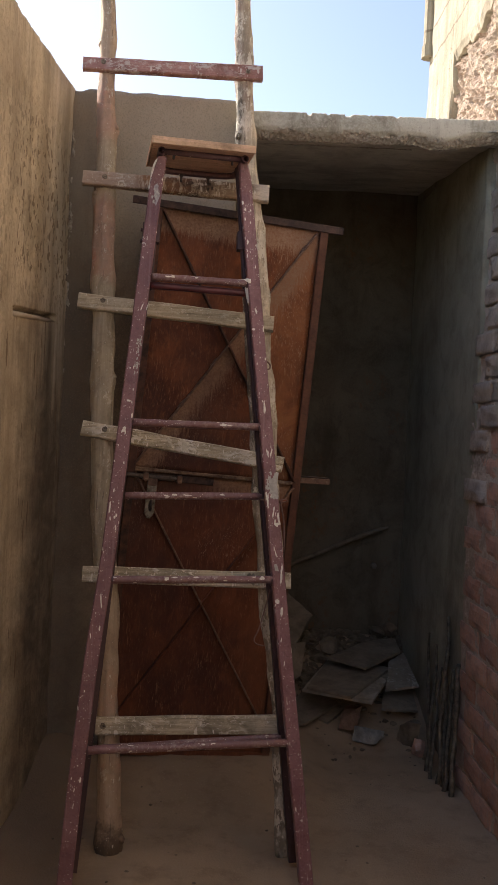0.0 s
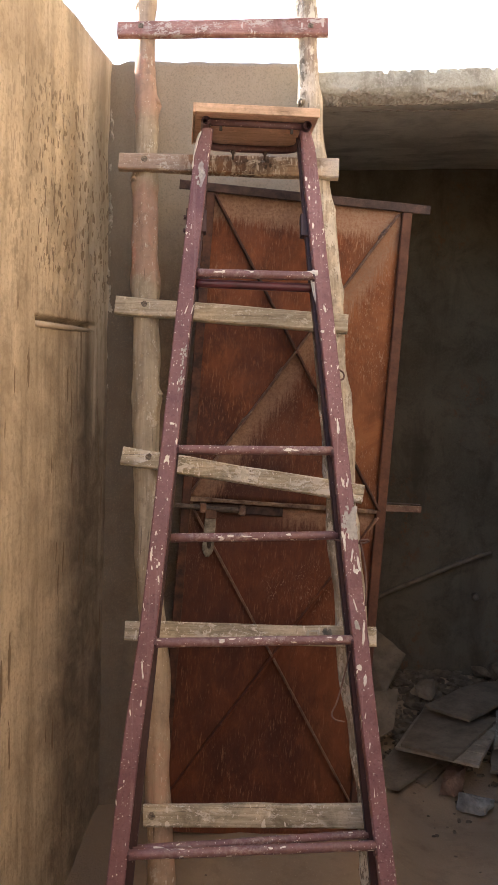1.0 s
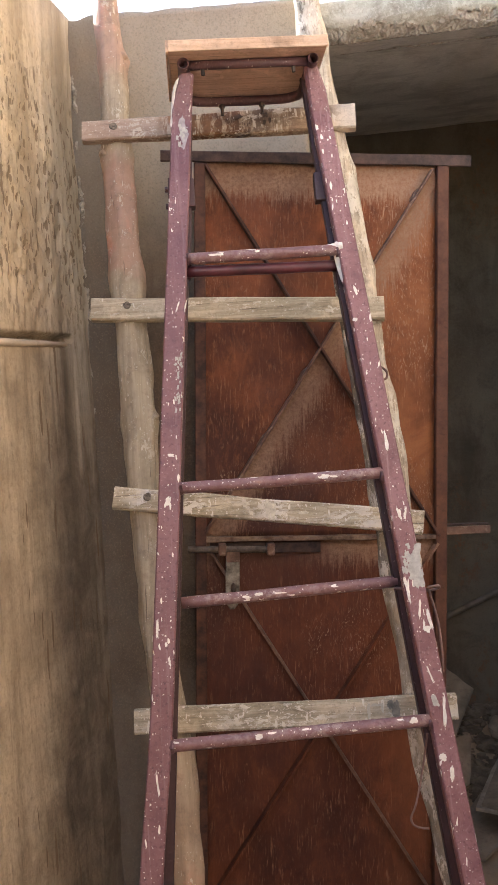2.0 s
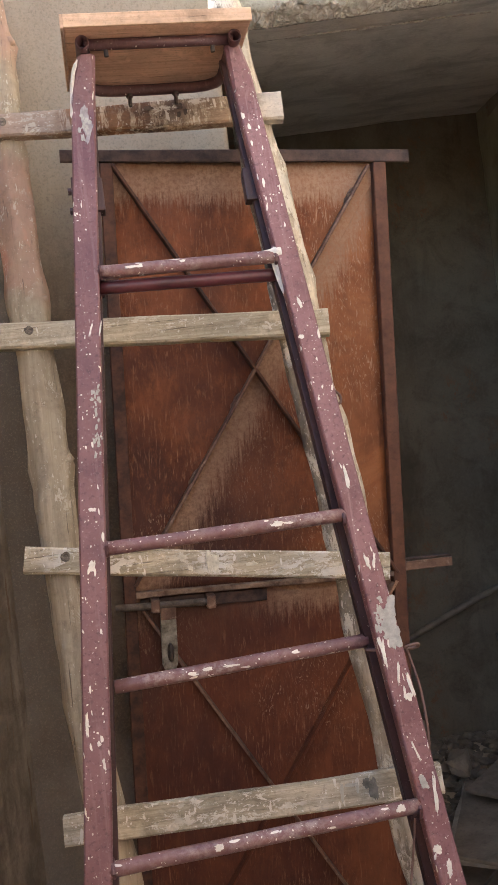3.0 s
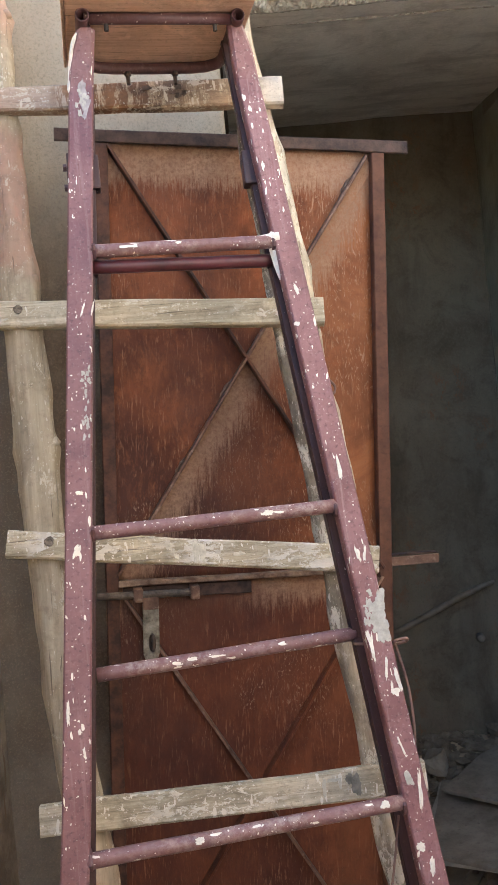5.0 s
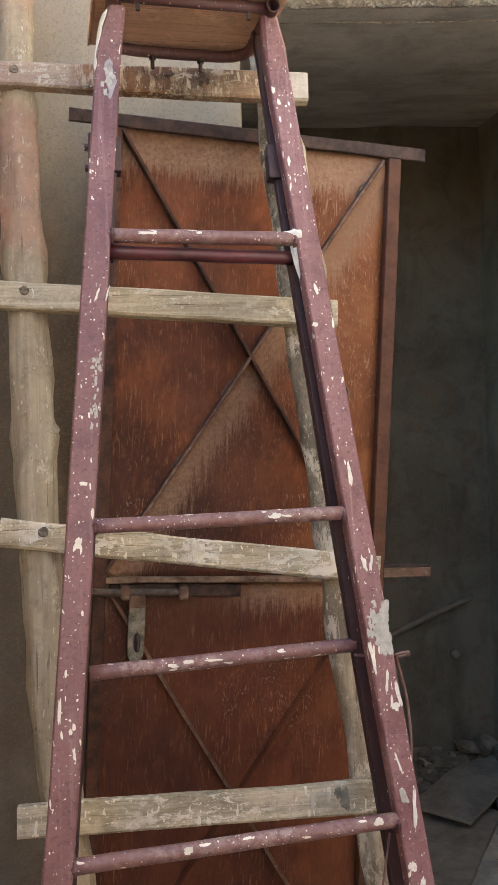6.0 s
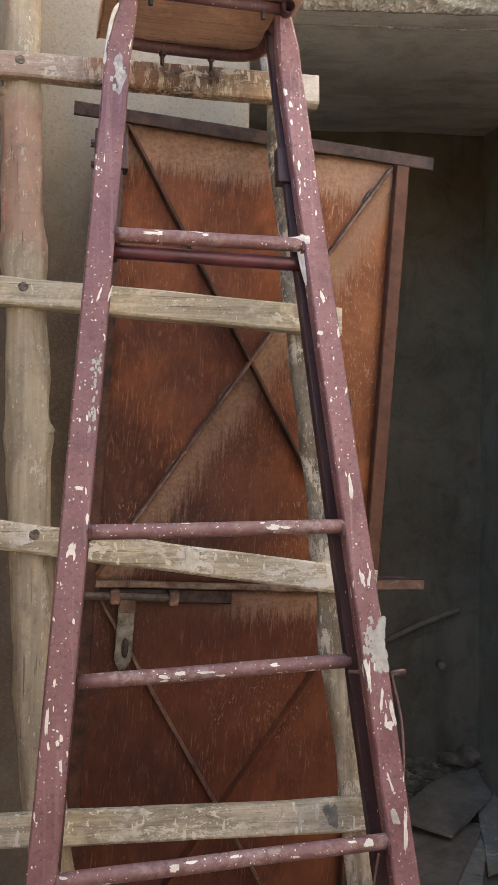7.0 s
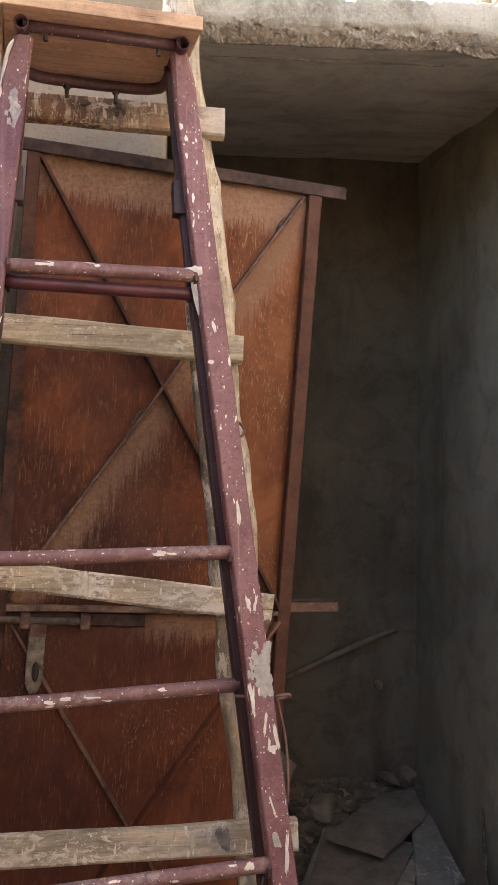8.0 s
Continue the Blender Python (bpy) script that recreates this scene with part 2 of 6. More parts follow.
def bare_earth():
    k = Nodes("bare_earth", 0.95)
    a, b, f = k.noise(1.3, 5, 0.6), k.noise(9, 5, 0.65), k.noise(110, 3, 0.65)
    c = k.mix(k.ramp(a, (0.35, 0.0), (0.65, 1.0)), (0.30, 0.218, 0.138), (0.41, 0.312, 0.21))
    c = k.mix(k.ramp(b, (0.5, 0.0), (0.7, 0.6)), c, (0.215, 0.152, 0.095))
    c = k.mix(k.ramp(f, (0.6, 0.0), (0.75, 0.5)), c, (0.50, 0.40, 0.29))
    # shade along the left wall's foot, put into the earth's colour
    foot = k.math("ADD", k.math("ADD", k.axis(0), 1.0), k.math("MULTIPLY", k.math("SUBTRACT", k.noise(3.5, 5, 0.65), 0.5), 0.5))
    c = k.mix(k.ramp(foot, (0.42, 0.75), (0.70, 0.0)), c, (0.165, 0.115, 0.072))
    specks = k.ramp(k.cells(11, rand=1.0), (0.03, 0.45), (0.06, 0.0))
    c = k.mix(specks, c, (0.13, 0.10, 0.075))
    return k.done(c, k.math("ADD", b, k.math("MULTIPLY", f, 0.6)), 0.55, 0.008)


def splatter(k, amount, along=1, shift=0.0):
    """Drops and runs of spilt whitewash: few, small, drawn out downwards."""
    sc = [1.0, 1.0, 1.0]
    sc[along] = 0.30
    v = k.warped(k.scaled(*sc, shift), 90, 0.011)
    where = k.ramp(k.noise(9, 4, 0.6), (0.34, 0.15), (0.58, 1.0))
    s = k.math("MAXIMUM", k.drops(v, 46, 0.20 + amount), k.drops(v, 105, 0.30 + amount))
    s = k.math("MAXIMUM", s, k.drops(k.warped(k.scaled(1, 1, 1, shift + 5), 200, 0.006), 170, 0.30 + amount))
    return k.math("MULTIPLY", s, k.math("GREATER_THAN", where, 0.5))


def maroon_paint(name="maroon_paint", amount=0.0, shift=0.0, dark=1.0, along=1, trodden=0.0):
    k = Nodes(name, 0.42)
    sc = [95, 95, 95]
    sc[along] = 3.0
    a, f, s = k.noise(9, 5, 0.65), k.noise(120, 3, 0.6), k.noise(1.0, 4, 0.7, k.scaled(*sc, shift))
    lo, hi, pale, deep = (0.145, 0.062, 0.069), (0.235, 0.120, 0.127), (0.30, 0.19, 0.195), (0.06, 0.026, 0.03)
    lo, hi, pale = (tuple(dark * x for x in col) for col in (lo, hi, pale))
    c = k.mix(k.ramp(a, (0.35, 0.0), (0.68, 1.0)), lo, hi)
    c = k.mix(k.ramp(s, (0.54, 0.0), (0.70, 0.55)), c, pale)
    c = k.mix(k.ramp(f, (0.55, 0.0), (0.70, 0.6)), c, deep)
    c = k.mix(k.ramp(k.noise(170, 3, 0.7, k.scaled(1, 1, 1, shift + 6)), (0.57, 0.0), (0.70, 0.6)), c, pale)
    rub = k.ramp(k.noise(30, 5, 0.75), (0.62, 0.0), (0.70, 0.7))
    c = k.mix(rub, c, pale)
    if trodden:
        c = k.mix(k.ramp(k.noise(16, 5, 0.7, k.scaled(1, 1, 1, shift + 2)), (0.40, 0.1), (0.66, 0.7)), c, (0.20, 0.105, 0.092))
        grit = k.math("MULTIPLY", k.ramp(k.noise(7, 4, 0.6, k.scaled(1, 1, 1, shift)), (0.44, 0.15), (0.62, 1.0)), k.ramp(k.noise(75, 5, 0.75), (0.44, 0.0), (0.62, trodden)))
        c = k.mix(grit, c, (0.40, 0.325, 0.30))
    m = splatter(k, amount, along, shift)
    c = k.mix(m, c, (0.80, 0.765, 0.69))
    return k.done(c, k.math("ADD", k.math("MULTIPLY", f, 0.35), m), 0.3, 0.0015, k.mix(m, k.ramp(a, (0.3, 0.38), (0.7, 0.56)), (0.75, 0.75, 0.75)))


def rusty_door():
    k = Nodes("rusty_door", 0.6)
    p, q = k.axis(0), k.axis(1)
    a, b = k.noise(1.7, 5, 0.62), k.noise(6, 6, 0.68, warp=0.6)
    a = k.math("ADD", a, k.math("MULTIPLY", k.math("SUBTRACT", p, 0.42), 0.36))
    run = k.noise(1.0, 6, 0.75, k.warped(k.scaled(15, 5.5, 15), 1.5, 1.2))
    f = k.noise(170, 4, 0.7)
    c = k.mix(k.ramp(a, (0.36, 0.0), (0.62, 1.0)), (0.072, 0.018, 0.007), (0.32, 0.092, 0.022))
    c = k.mix(k.ramp(b, (0.44, 0.0), (0.70, 0.7)), c, (0.060, 0.018, 0.010))
    c = k.mix(k.ramp(run, (0.50, 0.0), (0.74, 0.42)), c, (0.36, 0.125, 0.040))
    c = k.mix(k.ramp(k.noise(1.0, 6, 0.78, k.warped(k.scaled(24, 11, 24, 9.0), 1.5, 0.9)), (0.52, 0.0), (0.70, 0.5)), c, (0.050, 0.016, 0.010))
    c = k.mix(k.ramp(k.noise(48, 5, 0.75, k.scaled(1.0, 0.4, 1.0, 1.0)), (0.55, 0.0), (0.70, 0.35)), c, (0.36, 0.135, 0.048))
    c = k.mix(k.ramp(f, (0.54, 0.0), (0.68, 0.32)), c, (0.050, 0.020, 0.015))
    # turns to ochre beside the open stile
    c = k.mix(k.ramp(k.math("ADD", p, k.math("MULTIPLY", k.math("SUBTRACT", run, 0.5), 0.4)), (0.46, 0.0), (0.60, 0.5)), c, k.mix(k.ramp(b, (0.35, 0.0), (0.65, 1.0)), (0.34, 0.15, 0.055), (0.20, 0.075, 0.026)))
    # the lower panel is a darker red
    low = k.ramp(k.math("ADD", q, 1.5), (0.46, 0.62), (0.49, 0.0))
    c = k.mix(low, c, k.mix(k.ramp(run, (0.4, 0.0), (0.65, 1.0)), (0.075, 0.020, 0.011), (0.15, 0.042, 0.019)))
    # hair-thin pale scratches, mostly upright, in clusters, some of them curling
    v = k.warped(k.warped(k.scaled(1.0, 0.10, 1.0, 2.0), 22, 0.030), 60, 0.007)
    hair = k.ramp(k.noise(230, 4, 0.65, v), (0.565, 0.0), (0.66, 1.0))
    where = k.ramp(k.noise(6.0, 5, 0.7), (0.42, 0.12), (0.62, 1.0))
    hair = k.math("MULTIPLY", hair, where)
    d = k.math("SUBTRACT", k.math("MULTIPLY", k.math("SUBTRACT", p, 0.03), 0.844), k.math("MULTIPLY", k.math("ADD", q, 0.998), 0.537))
    side = k.math("GREATER_THAN", d, 0.0)
    curl = k.ramp(k.noise(240, 4, 0.65, k.warped(k.scaled(1.0, 0.26, 1.0, 6.0), 20, 0.07)), (0.575, 0.0), (0.645, 1.0))
    curl = k.math("MULTIPLY", curl, k.math("MAXIMUM", k.math("MULTIPLY", side, k.ramp(d, (0.10, 1.0), (0.24, 0.0))), k.ramp(k.noise(3.0, 4, 0.6, k.scaled(1, 1, 1, 3.0)), (0.54, 0.0), (0.60, 1.0))))
    c = k.mix(k.math("MULTIPLY", hair, k.math("SUBTRACT", 0.46, k.math("MULTIPLY", low, 0.04))), c, (0.47, 0.26, 0.145))
    c = k.mix(k.math("MULTIPLY", curl, 0.48), c, (0.54, 0.38, 0.26))
    hair = k.math("MAXIMUM", hair, curl)
    # darker brown below the rising brace
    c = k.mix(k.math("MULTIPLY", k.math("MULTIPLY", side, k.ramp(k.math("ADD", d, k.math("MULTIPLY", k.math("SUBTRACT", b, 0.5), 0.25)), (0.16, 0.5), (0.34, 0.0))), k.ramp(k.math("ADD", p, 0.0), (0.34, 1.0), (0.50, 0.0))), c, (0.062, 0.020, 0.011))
    # dust lying along the top, under the middle bar and beside one diagonal, its edge combed into fine strands
    fringe = k.math("MULTIPLY", k.math("SUBTRACT", k.noise(1.0, 6, 0.85, k.scaled(150, 13, 150, 4.0)), 0.5), 0.20)
    top = k.ramp(k.math("ADD", k.math("ADD", q, 0.5), fringe), (0.395, 0.0), (0.43, 1.0))
    mid = k.math("MULTIPLY", k.ramp(k.math("ADD", k.math("ADD", q, 1.55), fringe), (0.445, 0.0), (0.49, 1.0)), k.math("LESS_THAN", q, -1.025))
    mid = k.math("MULTIPLY", mid, k.ramp(k.math("ADD", p, k.math("MULTIPLY", k.math("SUBTRACT", k.noise(6, 3, 0.5), 0.5), 0.2)), (0.28, 0.15), (0.38, 1.0)))
    by = k.math("MULTIPLY", k.ramp(k.math("ADD", d, k.math("MULTIPLY", fringe, 1.1)), (0.042, 1.0), (0.085, 0.0)), side)
    by = k.math("MULTIPLY", by, k.ramp(k.math("ADD", k.math("MULTIPLY", q, 0.5), k.noise(2.4, 3, 0.5)), (0.04, 0.85), (0.36, 1.0)))
    dust = k.math("MULTIPLY", k.math("MAXIMUM", k.math("MAXIMUM", top, mid), by), k.ramp(k.noise(95, 4, 0.75), (0.36, 0.45), (0.58, 0.90)))
    c = k.mix(dust, c, k.mix(k.ramp(b, (0.35, 0.0), (0.65, 1.0)), (0.265, 0.155, 0.095), (0.42, 0.27, 0.175)))
    return k.done(c, k.math("ADD", k.math("ADD", k.math("MULTIPLY", f, 0.35), k.math("MULTIPLY", hair, 0.5)), k.math("MULTIPLY", b, 0.7)), 0.35, 0.003, k.ramp(b, (0.3, 0.58), (0.7, 0.85)))


def scraped_steel():
    """Where the primer is worn thin on the stiffening bars."""
    k = Nodes("scraped_steel", 0.6)
    b, f = k.noise(12, 5, 0.7), k.noise(70, 4, 0.7)
    c = k.mix(k.ramp(b, (0.38, 0.0), (0.62, 1.0)), (0.085, 0.042, 0.028), (0.215, 0.125, 0.082))
    c = k.mix(k.ramp(f, (0.54, 0.0), (0.70, 0.6)), c, (0.36, 0.265, 0.19))
    return k.done(c, f, 0.3, 0.003)


def weathered_wood(name, dark, light, flakes=0.5, along=0, tint=None, shift=0.0, flake=(0.62, 0.60, 0.53), paint=False, grimy=0.0, stains=0.8, drops=0.07, bark=0.0, shaded_grime=False):
    """Bare grained wood with checks, stains and worn flakes of paint; flakes from 0 (none) up; paint: a brown coat left on its middle."""
    k = Nodes(name, 0.8)
    sc = [75, 75, 75]
    sc[along] = 3.0
    g = k.noise(1.0, 6, 0.75, k.warped(k.scaled(*sc, shift), 0.8, 0.9))
    b, f = k.noise(6, 6, 0.72, k.scaled(1, 1, 1, shift), 0.5), k.noise(120, 3, 0.65)
    c = k.mix(k.ramp(g, (0.32, 0.0), (0.64, 1.0)), dark, light)
    c = k.mix(k.ramp(b, (0.45, 0.0), (0.64, stains)), c, tuple(0.5 * x for x in dark))
    c = k.mix(k.ramp(k.noise(14, 5, 0.7, k.scaled(1, 1, 1, shift + 8)), (0.54, 0.0), (0.66, 0.6)), c, tuple(1.15 * x for x in light))
    if tint:
        c = k.mix(k.ramp(k.noise(3.4, 4, 0.55), (0.46, 0.0), (0.58, 0.85)), c, tint)
    if paint:
        u = k.math("ADD", k.axis(0), k.math("MULTIPLY", k.math("SUBTRACT", k.noise(12, 4, 0.7), 0.5), 0.10))
        coat = k.ramp(u, (0.13, 0.0), (0.17, 1.0), (0.34, 1.0), (0.43, 0.6), (0.55, 0.5), (0.57, 0.0))
        scrape = k.noise(1.0, 5, 0.75, k.warped(k.scaled(60, 14, 60, 3.0), 1.5, 0.6))
        coat = k.math("MULTIPLY", coat, k.ramp(scrape, (0.50, 1.0), (0.56, 0.05)))
        c = k.mix(k.ramp(k.axis(0), (0.10, 0.55), (0.22, 0.0)), c, (0.34, 0.235, 0.195))
        c = k.mix(k.math("MULTIPLY", coat, 0.92), c, k.mix(k.ramp(b, (0.35, 0.0), (0.6, 1.0)), (0.31, 0.15, 0.065), (0.065, 0.033, 0.02)))
        c = k.mix(k.ramp(k.axis(0), (0.57, 0.0), (0.60, 0.5)), c, (0.62, 0.575, 0.48))
    if bark:
        rise = k.math("ADD", k.axis(along), k.math("MULTIPLY", k.math("SUBTRACT", k.noise(9, 5, 0.7), 0.5), 0.30))
        peel = k.math("MULTIPLY", k.ramp(k.math("MULTIPLY", rise, 0.25), (bark / 4 - 0.01, 0.0), (bark / 4 + 0.02, 0.9)), k.ramp(k.noise(1.0, 5, 0.7, k.warped(k.scaled(22, 7, 22, 6.0), 1.5, 0.7)), (0.42, 1.0), (0.56, 0.35)))
        c = k.mix(peel, c, k.mix(k.ramp(g, (0.35, 0.0), (0.62, 1.0)), (0.15, 0.105, 0.078), (0.36, 0.265, 0.205)))
    if shaded_grime:       # old dirt and shade, both coloured in grey on the side towards the wall
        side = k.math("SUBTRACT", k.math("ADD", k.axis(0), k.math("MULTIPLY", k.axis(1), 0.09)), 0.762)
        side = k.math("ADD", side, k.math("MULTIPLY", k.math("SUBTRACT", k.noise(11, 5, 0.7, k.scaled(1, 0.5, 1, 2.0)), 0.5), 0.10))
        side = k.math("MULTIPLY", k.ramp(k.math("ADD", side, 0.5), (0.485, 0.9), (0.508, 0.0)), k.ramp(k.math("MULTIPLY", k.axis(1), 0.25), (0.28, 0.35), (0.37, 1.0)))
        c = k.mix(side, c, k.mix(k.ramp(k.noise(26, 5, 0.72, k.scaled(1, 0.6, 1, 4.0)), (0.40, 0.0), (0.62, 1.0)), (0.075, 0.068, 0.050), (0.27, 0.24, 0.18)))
    if grimy:
        up = k.math("ADD", k.axis(1), k.math("MULTIPLY", k.math("SUBTRACT", k.noise(5, 5, 0.7), 0.5), 1.1))
        low = k.ramp(k.math("MULTIPLY", up, 0.25), (grimy / 4 - 0.06, 0.75), (grimy / 4 + 0.04, 0.0))
        c = k.mix(low, c, k.mix(k.ramp(k.noise(30, 5, 0.7), (0.4, 0.0), (0.6, 1.0)), (0.13, 0.115, 0.09), (0.27, 0.235, 0.18)))
    sc2 = [200, 200, 200]
    sc2[along] = 6.0
    crack = k.ramp(k.noise(1.0, 3, 0.6, k.warped(k.scaled(*sc2, shift + 4), 0.5, 1.2)), (0.645, 0.0), (0.69, 1.0))
    c = k.mix(k.math("MULTIPLY", crack, 0.65), c, (0.075, 0.055, 0.038))
    c = k.mix(k.ramp(f, (0.55, 0.0), (0.72, 0.4)), c, tuple(0.45 * x for x in dark))
    h = k.math("SUBTRACT", k.math("ADD", g, k.math("MULTIPLY", f, 0.3)), crack)
    if flakes > 0:
        sc3 = [34, 34, 34]
        sc3[along] = 15.0
        v = k.warped(k.scaled(*sc3, shift + 1), 3.0, 0.5)
        m = k.math("MULTIPLY", k.ramp(k.noise(1.0, 6, 0.8, v), (0.60 - 0.05 * flakes, 0.0), (0.63 - 0.05 * flakes, 1.0)), k.ramp(k.noise(6, 4, 0.6), (0.40, 0.0), (0.56, 1.0)))
        m = k.math("MAXIMUM", m, splatter(k, drops, 1, shift + 2.0))
        c = k.mix(k.math("MULTIPLY", m, 0.85), c, flake)
        h = k.math("ADD", h, k.math("MULTIPLY", m, 0.5))
    return k.done(c, h, 0.6, 0.003)


def stained_pole():
    """Grey pole wood with reddish lengths, long checks and drips of whitewash."""
    k = Nodes("pole_wood", 0.8)
    v = k.axis(1)
    g = k.noise(1.0, 6, 0.75, k.warped(k.scaled(60, 2.6, 60), 0.8, 0.9))
    b, f = k.noise(8, 6, 0.72, warp=0.5), k.noise(120, 3, 0.65)
    c = k.mix(k.ramp(g, (0.30, 0.0), (0.70, 1.0)), (0.265, 0.222, 0.150), (0.51, 0.435, 0.31))
    wav = k.math("ADD", k.math("MULTIPLY", v, 1 / 3.5), k.math("MULTIPLY", k.math("SUBTRACT", k.noise(6, 5, 0.65), 0.5), 0.09))
    red = k.ramp(wav, (0.04, 0.5), (0.20, 0.35), (0.26, 0.0), (0.545, 0.0), (0.565, 0.75), (0.645, 0.85), (0.665, 0.05), (0.71, 0.1), (0.73, 0.75), (0.77, 0.7), (0.80, 0.4), (1.0, 0.3))
    c = k.mix(k.math("MULTIPLY", red, k.ramp(b, (0.30, 0.55), (0.52, 1.0))), c, (0.41, 0.245, 0.178))
    bright = k.math("MULTIPLY", red, k.ramp(k.noise(9, 4, 0.6, k.scaled(1, 0.7, 1, 5.0)), (0.56, 0.0), (0.66, 0.6)))
    c = k.mix(bright, c, (0.62, 0.28, 0.19))
    c = k.mix(k.ramp(b, (0.50, 0.0), (0.70, 0.6)), c, (0.19, 0.15, 0.105))
    c = k.mix(k.ramp(k.noise(38, 5, 0.75), (0.54, 0.0), (0.68, 0.45)), c, (0.17, 0.13, 0.095))
    # dark, splintered foot
    foot = k.ramp(k.math("ADD", v, k.math("MULTIPLY", k.math("SUBTRACT", k.noise(18, 5, 0.75), 0.5), 0.28)), (0.05, 0.85), (0.13, 0.0))
    c = k.mix(foot, c, (0.075, 0.052, 0.034))
    m = k.math("MULTIPLY", k.ramp(k.noise(1.0, 6, 0.8, k.warped(k.scaled(36, 20, 36, 3.0), 3.0, 0.5)), (0.57, 0.0), (0.61, 1.0)), k.math("MAXIMUM", k.ramp(k.noise(4.5, 4, 0.6), (0.47, 0.0), (0.58, 1.0)), k.ramp(k.math("MULTIPLY", v, 0.25), (0.365, 0.0), (0.378, 0.9), (0.395, 0.9), (0.405, 0.0))))
    m = k.math("MAXIMUM", m, splatter(k, -0.06, 1, 4.0))
    c = k.mix(k.math("MULTIPLY", m, 0.7), c, (0.66, 0.615, 0.50))
    crack = k.ramp(k.noise(1.0, 3, 0.6, k.warped(k.scaled(150, 3, 150, 4), 0.5, 1.2)), (0.65, 0.0), (0.69, 1.0))
    c = k.mix(k.math("MULTIPLY", crack, 0.7), c, (0.09, 0.066, 0.046))
    return k.done(c, k.math("SUBTRACT", k.math("ADD", k.math("ADD", g, k.math("MULTIPLY", f, 0.4)), m), crack), 0.6, 0.003)


def plain(name, dark, light, rough=0.6, metal=0.0, scale=25.0, bump=0.2):
    k = Nodes(name, rough, metal)
    a, f = k.noise(scale, 5, 0.65), k.noise(scale * 6, 3, 0.6)
    c = k.mix(k.ramp(a, (0.35, 0.0), (0.66, 1.0)), dark, light)
    c = k.mix(k.ramp(f, (0.58, 0.0), (0.75, 0.5)), c, tuple(0.6 * x for x in dark))
    return k.done(c, f, bump, 0.002)


def mortared_tile():
    """Tile laid before, with smears of old mortar on it."""
    k = Nodes("mortared_tile", 0.8)
    a, f = k.noise(12, 5, 0.65), k.noise(80, 3, 0.65)
    c = k.mix(k.ramp(a, (0.35, 0.0), (0.66, 1.0)), (0.235, 0.20, 0.15), (0.38, 0.33, 0.255))
    c = k.mix(k.ramp(f, (0.56, 0.0), (0.72, 0.5)), c, (0.14, 0.115, 0.085))
    m = k.ramp(k.noise(16, 6, 0.75, k.scaled(1, 1, 1, 3.0), 0.6), (0.55, 0.0), (0.60, 0.8))
    c = k.mix(m, c, (0.56, 0.52, 0.44))
    return k.done(c, k.math("ADD", f, m), 0.4, 0.003)


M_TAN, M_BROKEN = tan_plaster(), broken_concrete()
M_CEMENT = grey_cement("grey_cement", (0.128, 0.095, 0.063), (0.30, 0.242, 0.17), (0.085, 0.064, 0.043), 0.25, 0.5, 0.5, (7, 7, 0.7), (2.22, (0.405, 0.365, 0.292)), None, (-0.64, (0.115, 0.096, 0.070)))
M_SIDE = grey_cement("smooth_cement", (0.27, 0.26, 0.188), (0.43, 0.415, 0.315), (0.16, 0.15, 0.105), 0.2, 0.5, 0.3, (4, 4, 1.2))
M_ALCOVE = grey_cement("dark_cement", (0.102, 0.083, 0.054), (0.168, 0.143, 0.100), (0.055, 0.043, 0.027), 0.3, 0.6, 0.4, (5, 5, 1.5), None, (0.17, 0.088, 0.042))
M_SOFFIT = grey_cement("cast_soffit", (0.61, 0.575, 0.505), (0.82, 0.785, 0.71), (0.36, 0.33, 0.28), 0.3, 0.6, 0.4, (2.2, 9, 9))
M_FILLET = plain("pale_mortar", (0.21, 0.185, 0.14), (0.44, 0.40, 0.325), 0.9, 0.0, 30, 0.5)
M_MUDBRICK = mud_brick()
M_BRICK, M_MORTAR, M_ERODED, M_PALE, M_EARTH = brick_clay(), mortar_mud(), eroded_wall(), pale_plaster(), bare_earth()
M_MAROON, M_MAROON_B = maroon_paint(), maroon_paint("maroon_paint_rung", 0.02, 3.3, 1.0, 0, 0.75)
M_MAROON_F = maroon_paint("maroon_paint_faded", 0.0, 1.7, 1.2)
M_MAROON_D = maroon_paint("maroon_paint_dull", -0.12, 7.7, 0.55)
# rear parts: the same maroon, much darker, with their shade put into the colour
M_REAR = maroon_paint("maroon_paint_shaded", -0.2, 5.1, 0.27)
M_CRIMSON = plain("deep_crimson_paint", (0.055, 0.016, 0.021), (0.135, 0.036, 0.046), 0.38, 0.0, 14, 0.2)
M_DOOR, M_BAR = rusty_door(), scraped_steel()
M_TOPBAR = plain("grimy_steel", (0.028, 0.018, 0.015), (0.105, 0.063, 0.048), 0.75, 0.0, 26, 0.4)
M_GRIMY = plain("grimy_stile", (0.036, 0.018, 0.013), (0.13, 0.056, 0.034), 0.75, 0.0, 22, 0.4)
M_STILE = plain("rusty_angle", (0.085, 0.035, 0.021), (0.17, 0.075, 0.040), 0.75, 0.0, 16, 0.3)
M_PLANK = weathered_wood("grey_plank", (0.25, 0.208, 0.135), (0.66, 0.585, 0.435), 1.3, 0, None, 0.0, (0.76, 0.72, 0.63))
M_PLANK_CLEAN = weathered_wood("plain_plank", (0.29, 0.245, 0.162), (0.63, 0.565, 0.42), 0.6, 0, None, 3.1, (0.70, 0.67, 0.58), False, 0.0, 0.5, -0.05)
